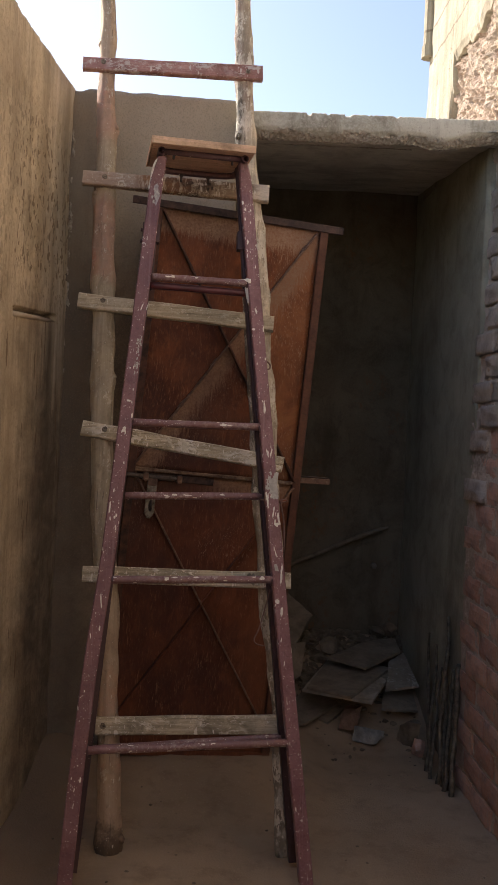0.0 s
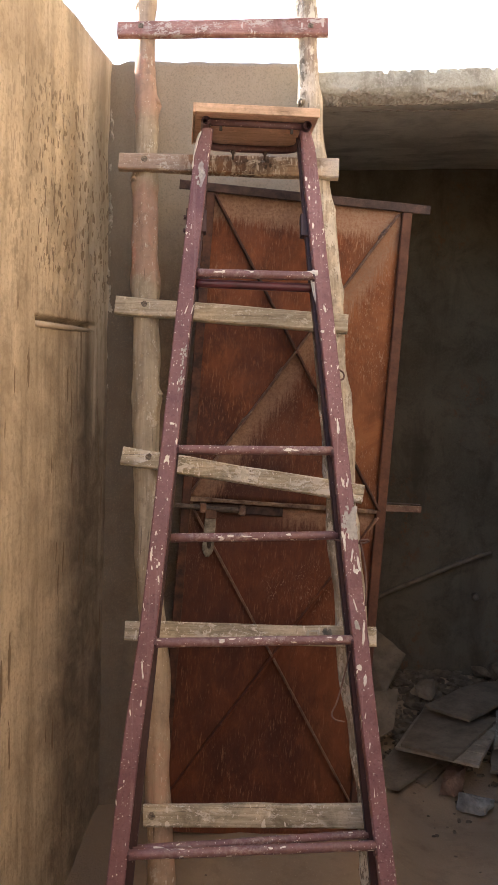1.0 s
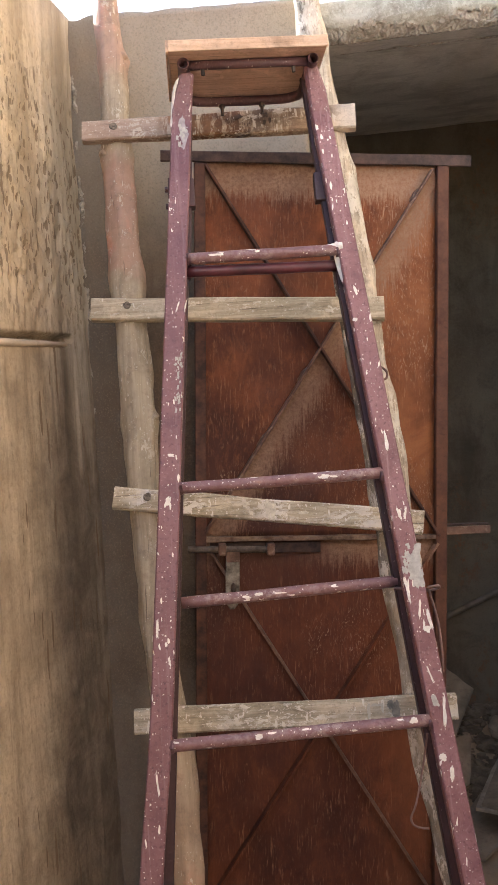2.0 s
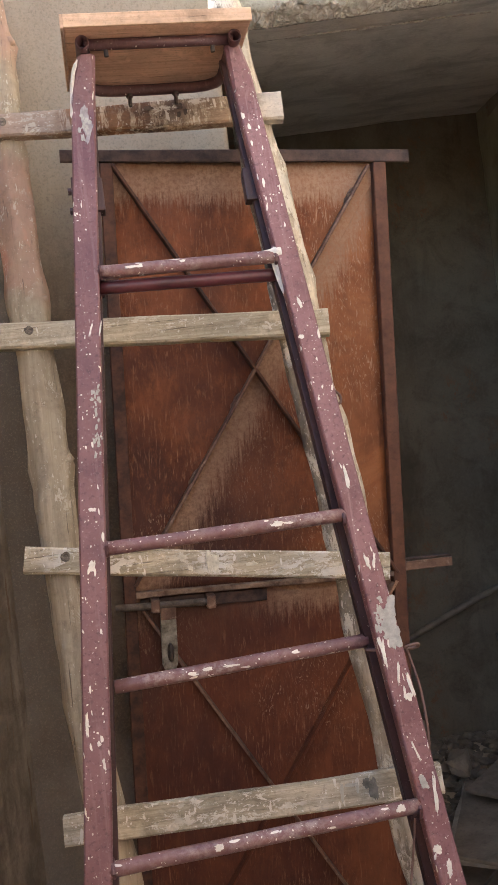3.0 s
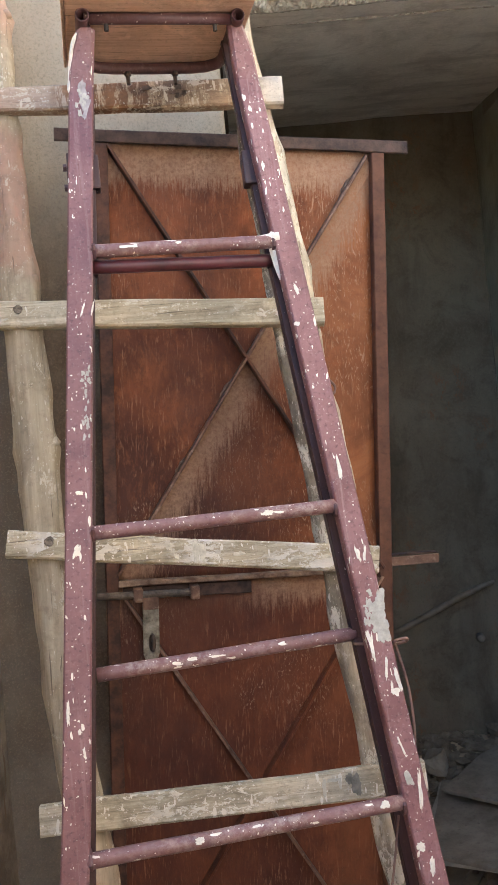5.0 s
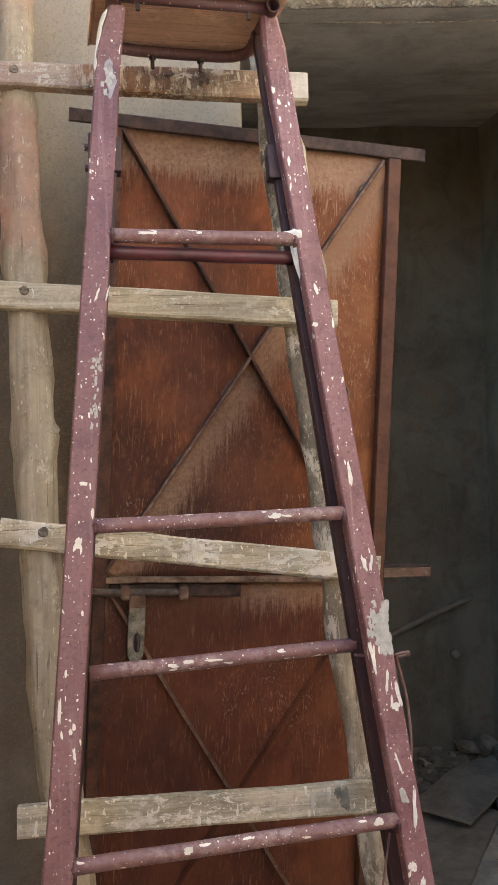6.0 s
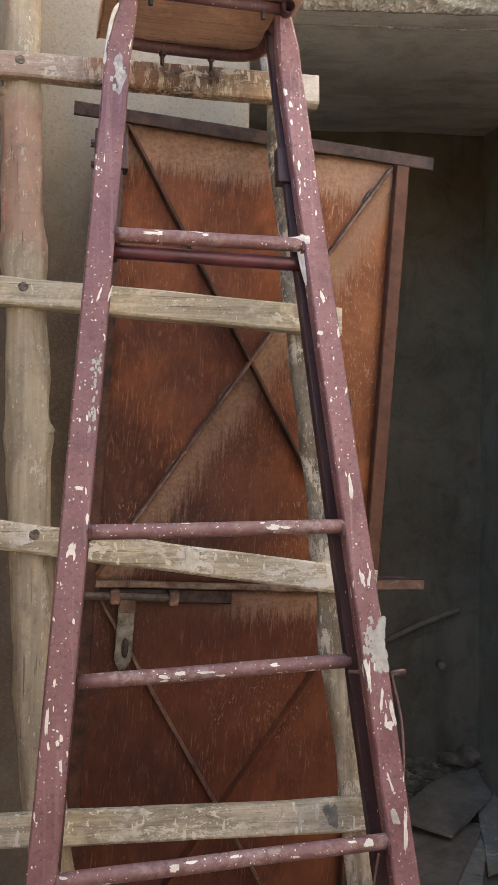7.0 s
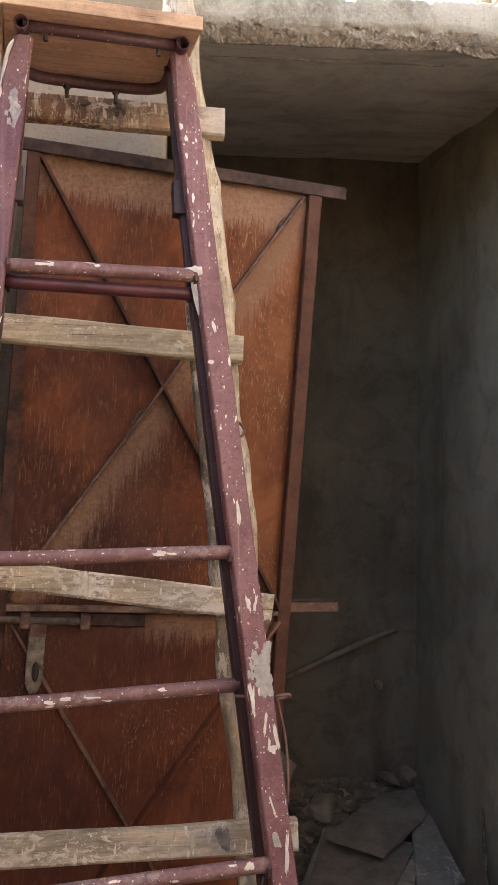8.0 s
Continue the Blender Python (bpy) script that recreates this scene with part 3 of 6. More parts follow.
M_PLANK_WHITE = weathered_wood("whitened_plank", (0.24, 0.195, 0.12), (0.70, 0.62, 0.445), 1.9, 0, None, 4.4, (0.80, 0.765, 0.68))
M_PLANK_RED = weathered_wood("red_plank", (0.29, 0.13, 0.112), (0.46, 0.27, 0.235), 1.5, 0, None, 2.2, (0.58, 0.52, 0.475))
M_PLANK_WORN = weathered_wood("worn_plank", (0.32, 0.24, 0.165), (0.62, 0.52, 0.385), 0.8, 0, None, 5.0, (0.60, 0.55, 0.46), True)
M_POLE = stained_pole()
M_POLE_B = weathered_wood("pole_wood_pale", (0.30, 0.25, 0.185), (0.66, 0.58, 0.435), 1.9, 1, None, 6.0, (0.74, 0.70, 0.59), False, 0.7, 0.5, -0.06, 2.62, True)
M_PLY = weathered_wood("plywood", (0.56, 0.355, 0.245), (0.80, 0.565, 0.42), 0.0, 0, None, 2.0, stains=0.3)
M_PLY_EDGE = weathered_wood("plywood_edge", (0.60, 0.40, 0.255), (0.78, 0.57, 0.40), 0.0, 0, None, 1.0)
M_BUFF = plain("buff_plastic", (0.44, 0.36, 0.25), (0.56, 0.47, 0.34), 0.6, 0.0, 20, 0.1)
M_FACE = grey_cement("cast_face", (0.335, 0.33, 0.265), (0.55, 0.55, 0.475), (0.20, 0.18, 0.135), 0.5, 0.9, 0.9, (16, 16, 2.5))
M_DUSTY = plain("dusty_bar", (0.105, 0.06, 0.04), (0.35, 0.25, 0.175), 0.85, 0.0, 34, 0.6)
M_IRON = plain("dark_iron", (0.035, 0.027, 0.024), (0.095, 0.072, 0.060), 0.6, 0.0)
M_ZINC = plain("dull_zinc", (0.10, 0.088, 0.066), (0.38, 0.355, 0.29), 0.5, 0.4, 38, 0.4)
M_ROD = plain("worn_iron", (0.045, 0.034, 0.027), (0.15, 0.118, 0.09), 0.65, 0.0, 60, 0.4)
M_RUST = plain("rusty_wire", (0.12, 0.065, 0.05), (0.24, 0.15, 0.12), 0.7)
M_LIME = plain("dried_whitewash", (0.66, 0.635, 0.57), (0.84, 0.815, 0.745), 0.8, 0.0, 60)
M_CREAM = plain("cream_whitewash", (0.50, 0.465, 0.36), (0.78, 0.735, 0.60), 0.85, 0.0, 90, 0.4)
M_LIME_GREY = plain("dried_grey_paint", (0.36, 0.355, 0.325), (0.52, 0.515, 0.475), 0.7, 0.0, 70)
M_SCUFF = plain("worn_grey_paint", (0.27, 0.25, 0.262), (0.42, 0.40, 0.405), 0.6, 0.0, 70)
M_NAIL = plain("nail_rust", (0.06, 0.047, 0.035), (0.30, 0.25, 0.185), 0.85, 0.0, 170, 0.6)
M_TAR = plain("dark_stain", (0.05, 0.036, 0.026), (0.12, 0.085, 0.06), 0.8, 0.0, 60)
M_GRIME = plain("grey_grime", (0.13, 0.12, 0.095), (0.27, 0.25, 0.205), 0.85, 0.0, 60)
M_SMEAR = plain("thin_lime_smear", (0.44, 0.42, 0.34), (0.62, 0.595, 0.49), 0.85, 0.0, 70)
M_TILE_PALE = plain("pale_tile", (0.28, 0.235, 0.175), (0.46, 0.395, 0.305), 0.8, 0.0, 14, 0.3)
M_TILE = plain("cement_tile", (0.185, 0.147, 0.103), (0.32, 0.262, 0.19), 0.8, 0.0, 12, 0.3)
M_TILE_BLUE = mortared_tile()
M_STONE = plain("grey_stone", (0.17, 0.162, 0.14), (0.41, 0.395, 0.35), 0.85, 0.0, 14, 0.5)
M_OCHRE = plain("ochre_brick", (0.22, 0.128, 0.085), (0.35, 0.22, 0.155), 0.95, 0.0, 18, 0.5)
M_RUBBLE = plain("rubble", (0.11, 0.083, 0.055), (0.25, 0.195, 0.135), 0.95, 0.0, 18, 0.5)
M_STICK = plain("dry_stick", (0.05, 0.041, 0.029), (0.20, 0.165, 0.115), 0.9, 0.0, 40, 0.4)
M_PIPE = plain("plastic_pipe", (0.15, 0.122, 0.088), (0.23, 0.19, 0.142), 0.9, 0.0, 20, 0.1)


# ---- mesh helpers ----
def mesh_object(name, bm, material, smooth=False):
    me = bpy.data.meshes.new(name)
    bmesh.ops.recalc_face_normals(bm, faces=bm.faces)
    bm.to_mesh(me)
    bm.free()
    me.materials.append(material)
    if smooth:
        me.shade_smooth()
    return new(name, me)


def part(name, bm, material, parent, label="", smooth=False):
    ob = mesh_object(name, bm, material, smooth)
    ob.parent = parent
    return tagged(ob, label)


def thing(name, m, label, category, group="", kind=""):
    ob = new(name)
    ob.empty_display_size = 0.1
    ob.matrix_world = m
    return tagged(ob, label, category, group, kind)


def leaning(c, slope, turn, x0):
    """A frame on the plane y = c + slope * z + turn * (x - x0): x along it, y up it, z out of it to the yard."""
    u = Vector((1, turn, 0)).normalized()
    v = Vector((0, slope, 1))
    v = (v - u * u.dot(v)).normalized()
    w = u.cross(v)
    return Matrix(((u.x, v.x, w.x, x0), (u.y, v.y, w.y, c), (u.z, v.z, w.z, 0), (0, 0, 0, 1)))


def block(bm, lo, hi, bevel=0.0, m=None):
    r = bmesh.ops.create_cube(bm, size=1)
    size = [b - a for a, b in zip(lo, hi)]
    mid = [(a + b) / 2 for a, b in zip(lo, hi)]
    bmesh.ops.transform(bm, matrix=(m or Matrix()) @ Matrix.Translation(mid) @ Matrix.Diagonal((*size, 1)), verts=r["verts"])
    if bevel:
        edges = list({e for v in r["verts"] for e in v.link_edges})
        bmesh.ops.bevel(bm, geom=edges, offset=bevel, segments=2, affect="EDGES", profile=0.6)
    return bm


def sweep(bm, rings, caps=True):
    """Skins rings of equally many points."""
    loops = [[bm.verts.new(p) for p in ring] for ring in rings]
    n = len(loops[0])
    for a, b in zip(loops, loops[1:]):
        for i in range(n):
            bm.faces.new((a[i], a[(i + 1) % n], b[(i + 1) % n], b[i]))
    if caps:
        bm.faces.new(loops[0]), bm.faces.new(loops[-1])
    return bm


def tube(bm, pts, radii, seg=10, rough=0.0, caps=True):
    """A round bar along points; radii one a point or one for all."""
    pts = [Vector(p) for p in pts]
    if isinstance(radii, (int, float)):
        radii = [radii] * len(pts)
    rings, side = [], None
    for i, p in enumerate(pts):
        d = (pts[min(i + 1, len(pts) - 1)] - pts[max(i - 1, 0)]).normalized()
        if side is None:
            side = d.orthogonal().normalized()
        side = (side - d * side.dot(d)).normalized()
        up = d.cross(side)
        ring = []
        for j in range(seg):
            a = 2 * math.pi * j / seg
            k = radii[i] * (1 + rough * noise.noise((p + side * math.cos(a) * 0.2 + up * math.sin(a) * 0.2) * 9))
            ring.append(p + side * (k * math.cos(a)) + up * (k * math.sin(a)))
        rings.append(ring)
    return sweep(bm, rings, caps)


def beam(bm, a, b, wide, deep, n=10, chamfer=0.003, wobble=0.0, seed=0.0, ends=None):
    """A bar of rectangular section from a to b; wide in the plane, deep along z. wide may be two numbers, for its two ends."""
    a, b = Vector(a), Vector(b)
    d = (b - a).normalized()
    out = Vector((0, 0, 1))
    out = (out - d * d.dot(out)).normalized()
    across = out.cross(d)
    w0, w1 = wide if isinstance(wide, tuple) else (wide, wide)
    rings = []
    for i in range(n + 1):
        t = i / n
        p = a.lerp(b, t)
        hw, hd = (w0 + (w1 - w0) * t) / 2, deep / 2
        if wobble:
            hw += wobble * noise.noise((t * 5.1 + seed, seed, 0.3))
            p = p + across * (wobble * 1.3 * noise.noise((t * 3.0 + seed, 1.7, seed))) + out * (wobble * 0.6 * noise.noise((t * 4.0, seed, 5.1)))
        c = chamfer
        ring = [(hw, hd - c), (hw - c, hd), (-hw + c, hd), (-hw, hd - c), (-hw, -hd + c), (-hw + c, -hd), (hw - c, -hd), (hw, -hd + c)]
        rings.append([p + across * x + out * y + d * (wobble * 0.8 * noise.noise((x * 60 + seed, y * 60, t * 50)) if wobble else 0) for x, y in ring])
    return sweep(bm, rings)


def bolt(bm, p, axis, r, length, head=1.7):
    """A hexagonal head with its shank."""
    p, axis = Vector(p), Vector(axis).normalized()
    side = axis.orthogonal().normalized()
    up = axis.cross(side)
    def ring(k, h, n=6):
        return [p + axis * h + (side * math.cos(2 * math.pi * j / n) + up * math.sin(2 * math.pi * j / n)) * k for j in range(n)]
    return sweep(bm, [ring(r * head, 0), ring(r * head, r * 1.6), ring(r, r * 1.7), ring(r, length)])


def splash(bm, u, v, w, h, z, seed, slant=0.0):
    """A dried splash of paint, thin and ragged, standing half a millimetre proud."""
    n = 56
    outer, top = [], []
    for j in range(n):
        a = 2 * math.pi * j / n
        ca, sa = math.cos(a), math.sin(a)
        k = 0.5 * (0.86 + 0.42 * noise.noise((ca * 1.3 + seed, sa * 1.3, seed * 0.37)) + 0.20 * noise.noise((ca * 3.1 + seed, sa * 3.1, seed)) + 0.16 * noise.noise((ca * 5.5, sa * 5.5 + seed, seed)))
        k *= max(abs(ca), abs(sa)) ** -0.45
        k = max(k, 0.16)
        x, y = w * k * ca, h * k * sa
        outer.append(bm.verts.new((u + x + y * slant, v + y, z)))
        top.append(bm.verts.new((u + x * 0.93 + y * slant * 0.93, v + y * 0.97, z + 0.0005)))
    mid = bm.verts.new((u, v, z + 0.0006))
    for j in range(n):
        bm.faces.new((outer[j], outer[(j + 1) % n], top[(j + 1) % n], top[j]))
        bm.faces.new((top[j], top[(j + 1) % n], mid))
    bm.faces.new(outer)
    return bm


def scuffs(u, v, w, h, seed, count, slant=0.0):
    """Places and sizes of many small flakes of paint scattered over an oblong patch."""
    rnd = random.Random(int(seed * 100))
    for i in range(count):
        du, dv = rnd.gauss(0, 0.24) * w, rnd.gauss(0, 0.26) * h
        size = rnd.uniform(0.10, 0.34)
        yield u + du + dv * slant, v + dv, w * size, w * size * rnd.uniform(0.8, 2.6), 0.0004 + 0.00003 * i


def shell_of(bm, nx, ny, place, depth):
    """A sheet with the same sheet behind it, depth further along x, and closed edges."""
    front = sheet(bm, nx, ny, place)
    rear = sheet(bm, nx, ny, lambda s, t: Vector(place(s, t)) + Vector((depth, 0, 0)))
    rims = [(front[0], rear[0]), (front[-1], rear[-1]), ([r[0] for r in front], [r[0] for r in rear]), ([r[-1] for r in front], [r[-1] for r in rear])]
    for a, b in rims:
        for i in range(len(a) - 1):
            bm.faces.new((a[i], a[i + 1], b[i + 1], b[i]))


def sheet(bm, nx, ny, place):
    """A grid of (nx + 1) by (ny + 1) points, place(s, t) for s, t from 0 to 1."""
    rows = [[bm.verts.new(place(i / nx, j / ny)) for i in range(nx + 1)] for j in range(ny + 1)]
    for r0, r1 in zip(rows, rows[1:]):
        for i in range(nx):
            bm.faces.new((r0[i], r0[i + 1], r1[i + 1], r1[i]))
    return rows


def slab_of(bm, nx, ny, place, back):
    """A sheet with a flat back and closed edges, so that it has thickness."""
    front = sheet(bm, nx, ny, place)
    rear = [[bm.verts.new(back(i / nx, j / ny)) for i in (0, nx)] for j in (0, ny)]
    edge_b, edge_t = front[0], front[-1]
    edge_l, edge_r = [r[0] for r in front], [r[-1] for r in front]
    bm.faces.new((rear[0][0], rear[0][1], rear[1][1], rear[1][0]))
    bm.faces.new(edge_b + [rear[0][1], rear[0][0]])
    bm.faces.new(edge_t + [rear[1][1], rear[1][0]])
    bm.faces.new(edge_l + [rear[1][0], rear[0][0]])
    bm.faces.new(edge_r + [rear[1][1], rear[0][1]])


def smooth_step(a, b, x):
    t = max(0.0, min(1.0, (x - a) / (b - a)))
    return t * t * (3 - 2 * t)


def rough_noise(p, scale, octaves=4):
    return noise.fractal(Vector(p) * scale, 0.9, 2.1, octaves)


# ---- ground ----
def ground_height(x, y):
    h = 0.085 * smooth_step(3.05, 3.48, y) * (1 - smooth_step(0.15, 0.45, x))
    h += 0.07 * smooth_step(3.2, 3.55, y) * smooth_step(-0.45, -0.75, x)
    heap = smooth_step(3.85, 4.45, y) * (0.16 + 0.17 * smooth_step(4.45, 4.76, y)) * smooth_step(-0.2, 0.35, x)
    return max(h, heap) + 0.012 * rough_noise((x, y, 0.4), 2.6) + 0.004 * rough_noise((x, y, 2.0), 14)


def build_ground():
    bm = bmesh.new()
    xs = [-60, -20, -6, -2] + [-1.0 + 0.035 * i for i in range(58)] + [2, 6, 20, 60]
    ys = [-60, -20, -6, -2.5, 0, 1, 1.8] + [2.2 + 0.035 * i for i in range(76)] + [6, 20, 60]
    rows = [[bm.verts.new((x, y, ground_height(x, y) if -1.1 < x < 1.1 and 2 < y < 4.9 else 0.0)) for x in xs] for y in ys]
    for r0, r1 in zip(rows, rows[1:]):
        for i in range(len(xs) - 1):
            bm.faces.new((r0[i], r0[i + 1], r1[i + 1], r1[i]))
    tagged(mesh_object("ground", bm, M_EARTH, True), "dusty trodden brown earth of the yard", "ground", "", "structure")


build_ground()


# ---- walls ----
LEFT_TOP = 2.725


def left_x(y):
    return -0.80 + 0.06 * (y - 2.85)


def build_left_wall():
    """Plastered wall with pitted face and a chased slot that holds a conduit."""
    bm = bmesh.new()
    y0, y1, z1 = 2.3, 3.62, LEFT_TOP

    def place(s, t):
        y, z = y0 + (y1 - y0) * s, -0.1 + (z1 + 0.1) * t
        row = round(t * 330)
        z += 0.075 * (y - 2.915) * math.exp(-((z - 1.757) / 0.35) ** 2)
        x = left_x(y)
        amount = 0.25 + 1.0 * smooth_step(1.70, 1.95, z) * smooth_step(2.8, 3.05, y) * (1 - smooth_step(2.40, 2.62, z))
        pit = noise.noise((y * 62, z * 24, 3.3)) + 0.5 * noise.noise((y * 120, z * 50, 1.3))
        x -= 0.006 * amount * smooth_step(0.10, 0.42, pit)
        x += 0.003 * noise.noise((y * 18, z * 1.8, 1.0)) + 0.002 * noise.noise((y * 50, z * 4, 6.0)) + 0.005 * rough_noise((y, z, 8.0), 2.3)
        if 2.905 < y < 3.365 and 217 <= row <= 218:
            x -= 0.035
        if t == 1.0:
            z += 0.006 * noise.noise((y * 9, 0.2, 5.0))
        return x, y, z

    slab_of(bm, 170, 330, place, lambda s, t: (left_x(y0 + (y1 - y0) * s) - 0.2, y0 + (y1 - y0) * s, -0.1 + (z1 + 0.1) * t))
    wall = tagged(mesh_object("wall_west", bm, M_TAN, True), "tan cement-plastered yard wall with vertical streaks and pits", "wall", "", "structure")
    bm = bmesh.new()
    for a, b in ((-3.0, 2.3),):
        vs = [(left_x(a) - 0.2, a), (left_x(a), a), (left_x(b), b), (left_x(b) - 0.2, b)]
        sweep(bm, [[(x, y, z) for x, y in vs] for z in (-0.1, LEFT_TOP)])
    part("wall_length", bm, M_TAN, wall)
    bm = bmesh.new()
    tube(bm, [(left_x(y) - 0.005, y, 1.748 + (y - 2.915) * 0.072) for y in (2.9, 3.05, 3.2, 3.34)], [0.010, 0.0095, 0.009, 0.007], 10)
    tagged(mesh_object("conduit", bm, M_BUFF, True), "thin buff conduit lying in the chased wall slot", "pipe")


build_left_wall()


def pier_y(x):
    return 3.505 + 0.1 * (x + 0.74)


def build_pier():
    bm = bmesh.new()
    x0, x1, z1 = -0.78, -0.105, 2.735

    def place(s, t):
        x, z = x0 + (x1 - x0) * s, -0.05 + (z1 + 0.05) * t
        y = pier_y(x) - 0.004 * rough_noise((x, z, 1.0), 4) - 0.0015 * rough_noise((x, z, 1.0), 25)
        y -= 0.022 * smooth_step(-0.70, -0.755, x) * (0.6 + 0.5 * noise.noise((z * 7, 1.0, 0.0)))
        if t == 1.0:
            z += 0.007 * noise.noise((x * 14, 0.0, 1.0)) - 0.012 * smooth_step(-0.13, -0.105, x) - 0.016 * smooth_step(-0.70, -0.745, x)
        return x, y, z

    slab_of(bm, 60, 160, place, lambda s, t: (x0 + (x1 - x0) * s, pier_y(x0 + (x1 - x0) * s) + 0.14, -0.05 + (z1 + 0.05) * t))
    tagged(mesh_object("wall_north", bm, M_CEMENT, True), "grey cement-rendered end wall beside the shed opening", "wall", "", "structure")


build_pier()
bm = bmesh.new()
sheet(bm, 8, 260, lambda s, t: (
    left_x(3.49) - 0.004 + 0.034 * s * (0.62 + 0.6 * noise.noise((0.0, t * 23, 1.0))) + 0.004 * noise.noise((s * 5, t * 190, 3.0)),
    3.496 - 0.022 * math.sin(math.pi * min(1.0, s * 1.02)) * (0.55 + 0.6 * noise.noise((t * 31, 2.0, 0.0))) - 0.004 * noise.noise((s * 9, t * 160, 7.0)) + 0.014 * s,
    1.55 + 1.12 * t))
tagged(mesh_object("trim", bm, M_FILLET), "ragged grey mortar fillet in the wall corner", "mortar", "", "structure")

# The shed: roof slab, back wall, side wall.
ROOF_FRONT, ROOF_BACK = 3.445, 4.95


def roof_z(y):
    return 2.578 + 0.112 * (y - 3.5)


def build_roof():
    bm = bmesh.new()
    x0, x1 = -0.10, 0.925
    # cast face of the edge, its broken lower lip, then the soffit
    nx, rows, soft = 420, [], {}
    prof = [(0.14, 2.655), (0.03, 2.656), (0.004, 2.655), (0.0, 2.650)]
    prof += [(0.0 - 0.001 * i, 2.650 - 0.0095 * i) for i in range(1, 6)]
    prof += [(-0.005 + 0.0011 * i * i / 3, 2.600 - 0.0038 * i) for i in range(0, 13)]
    prof += [(0.058, 2.560), (0.075, 2.566), (0.10, 2.580)]
    for k, (dy, z) in enumerate(prof):
        row = []
        for i in range(nx + 1):
            x = x0 + (x1 - x0) * i / nx
            y, zz = ROOF_FRONT + dy, z
            chip = smooth_step(0.25, 0.5, noise.noise((x * 26, 7.0, 0.0))) * 0.012 + 0.004 * abs(noise.noise((x * 60, 2.0, 0.0)))
            start = 14.0 + 4.0 * noise.noise((x * 7, 0.0, 9.0)) + 2.5 * noise.noise((x * 19, 3.0, 9.0)) + 1.2 * noise.noise((x * 55, 3.0, 2.0))
            rag = smooth_step(start - 0.6, start + 0.6, k) if k < 21 else 0.3
            if 1 < k < 4:
                zz -= chip
                y += chip * 0.6
            lump_y = 0.9 + 0.9 * noise.fractal(Vector((x * 14, z * 26, 1.0)), 0.6, 2.2, 6) - 0.6 * abs(noise.noise((x * 47, z * 80, 4.0))) + 0.5 * noise.noise((x * 120, z * 140, 4.0))
            y += rag * (0.011 * lump_y - 0.007) + (1 - rag) * 0.002 * noise.noise((x * 12, k * 0.4, 1.0))
            zz += rag * (0.007 * noise.noise((x * 42, k * 0.3, 8.0)) + 0.005 * noise.noise((x * 110, k * 0.6, 2.0)))
            if k >= 10:
                zz += 0.014 * smooth_step(0.76, 0.92, x) - 0.014 * math.exp(-((x - 0.69) / 0.07) ** 2) + 0.006 * noise.noise((x * 6, 0.0, 2.0))
            v = bm.verts.new((x, y, zz))
            soft[v] = rag
            row.append(v)
        rows.append(row)
    for r0, r1 in zip(rows, rows[1:]):
        for i in range(nx):
            f = bm.faces.new((r0[i], r0[i + 1], r1[i + 1], r1[i]))
            f.smooth = True
            f.material_index = 1 if soft[r0[i]] < 0.5 else 0
    edge = tagged(mesh_object("ceiling", bm, M_BROKEN), "grey cast concrete roof slab with a broken, crumbling edge", "roof", "", "structure")
    edge.data.materials.append(M_FACE)
    bm = bmesh.new()

    def under(s, t):
        x, y = x0 + (x1 + 0.1 - x0) * s, ROOF_FRONT + 0.09 + (ROOF_BACK - ROOF_FRONT - 0.09) * t
        return x, y, roof_z(y) + 0.006 * rough_noise((x, y, 3.0), 3) + 0.0035 * smooth_step(ROOF_FRONT + 0.20, ROOF_FRONT + 0.22, y)

    slab_of(bm, 40, 60, under, lambda s, t: (x0 + (x1 + 0.1 - x0) * s, ROOF_FRONT + 0.09 + (ROOF_BACK - ROOF_FRONT - 0.09) * t, 2.652 + 0.135 * (ROOF_BACK - ROOF_FRONT) * t))
    part("soffit", bm, M_SOFFIT, edge)
    bm = bmesh.new()
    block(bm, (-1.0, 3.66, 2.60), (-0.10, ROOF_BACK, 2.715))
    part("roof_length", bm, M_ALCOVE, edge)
    bm = bmesh.new()
    tube(bm, [(x, ROOF_FRONT + 0.205 + 0.012 * x, roof_z(ROOF_FRONT + 0.21) + 0.001 + 0.001 * math.sin(x * 40)) for x in [0.015 * i for i in range(42)]], 0.0028, 6, 0.6)
    part("shutter_ridge", bm, M_BROKEN, edge)


build_roof()


def right_x(y):
    """Face of the plaster inside the shed and of the yard wall before it."""
    return 0.915 - 0.062 * (y - 3.5)


def set_back(z):
    """How far the mud-smeared upper courses have worn back."""
    return 0.030 * max(0.0, z - 1.05)


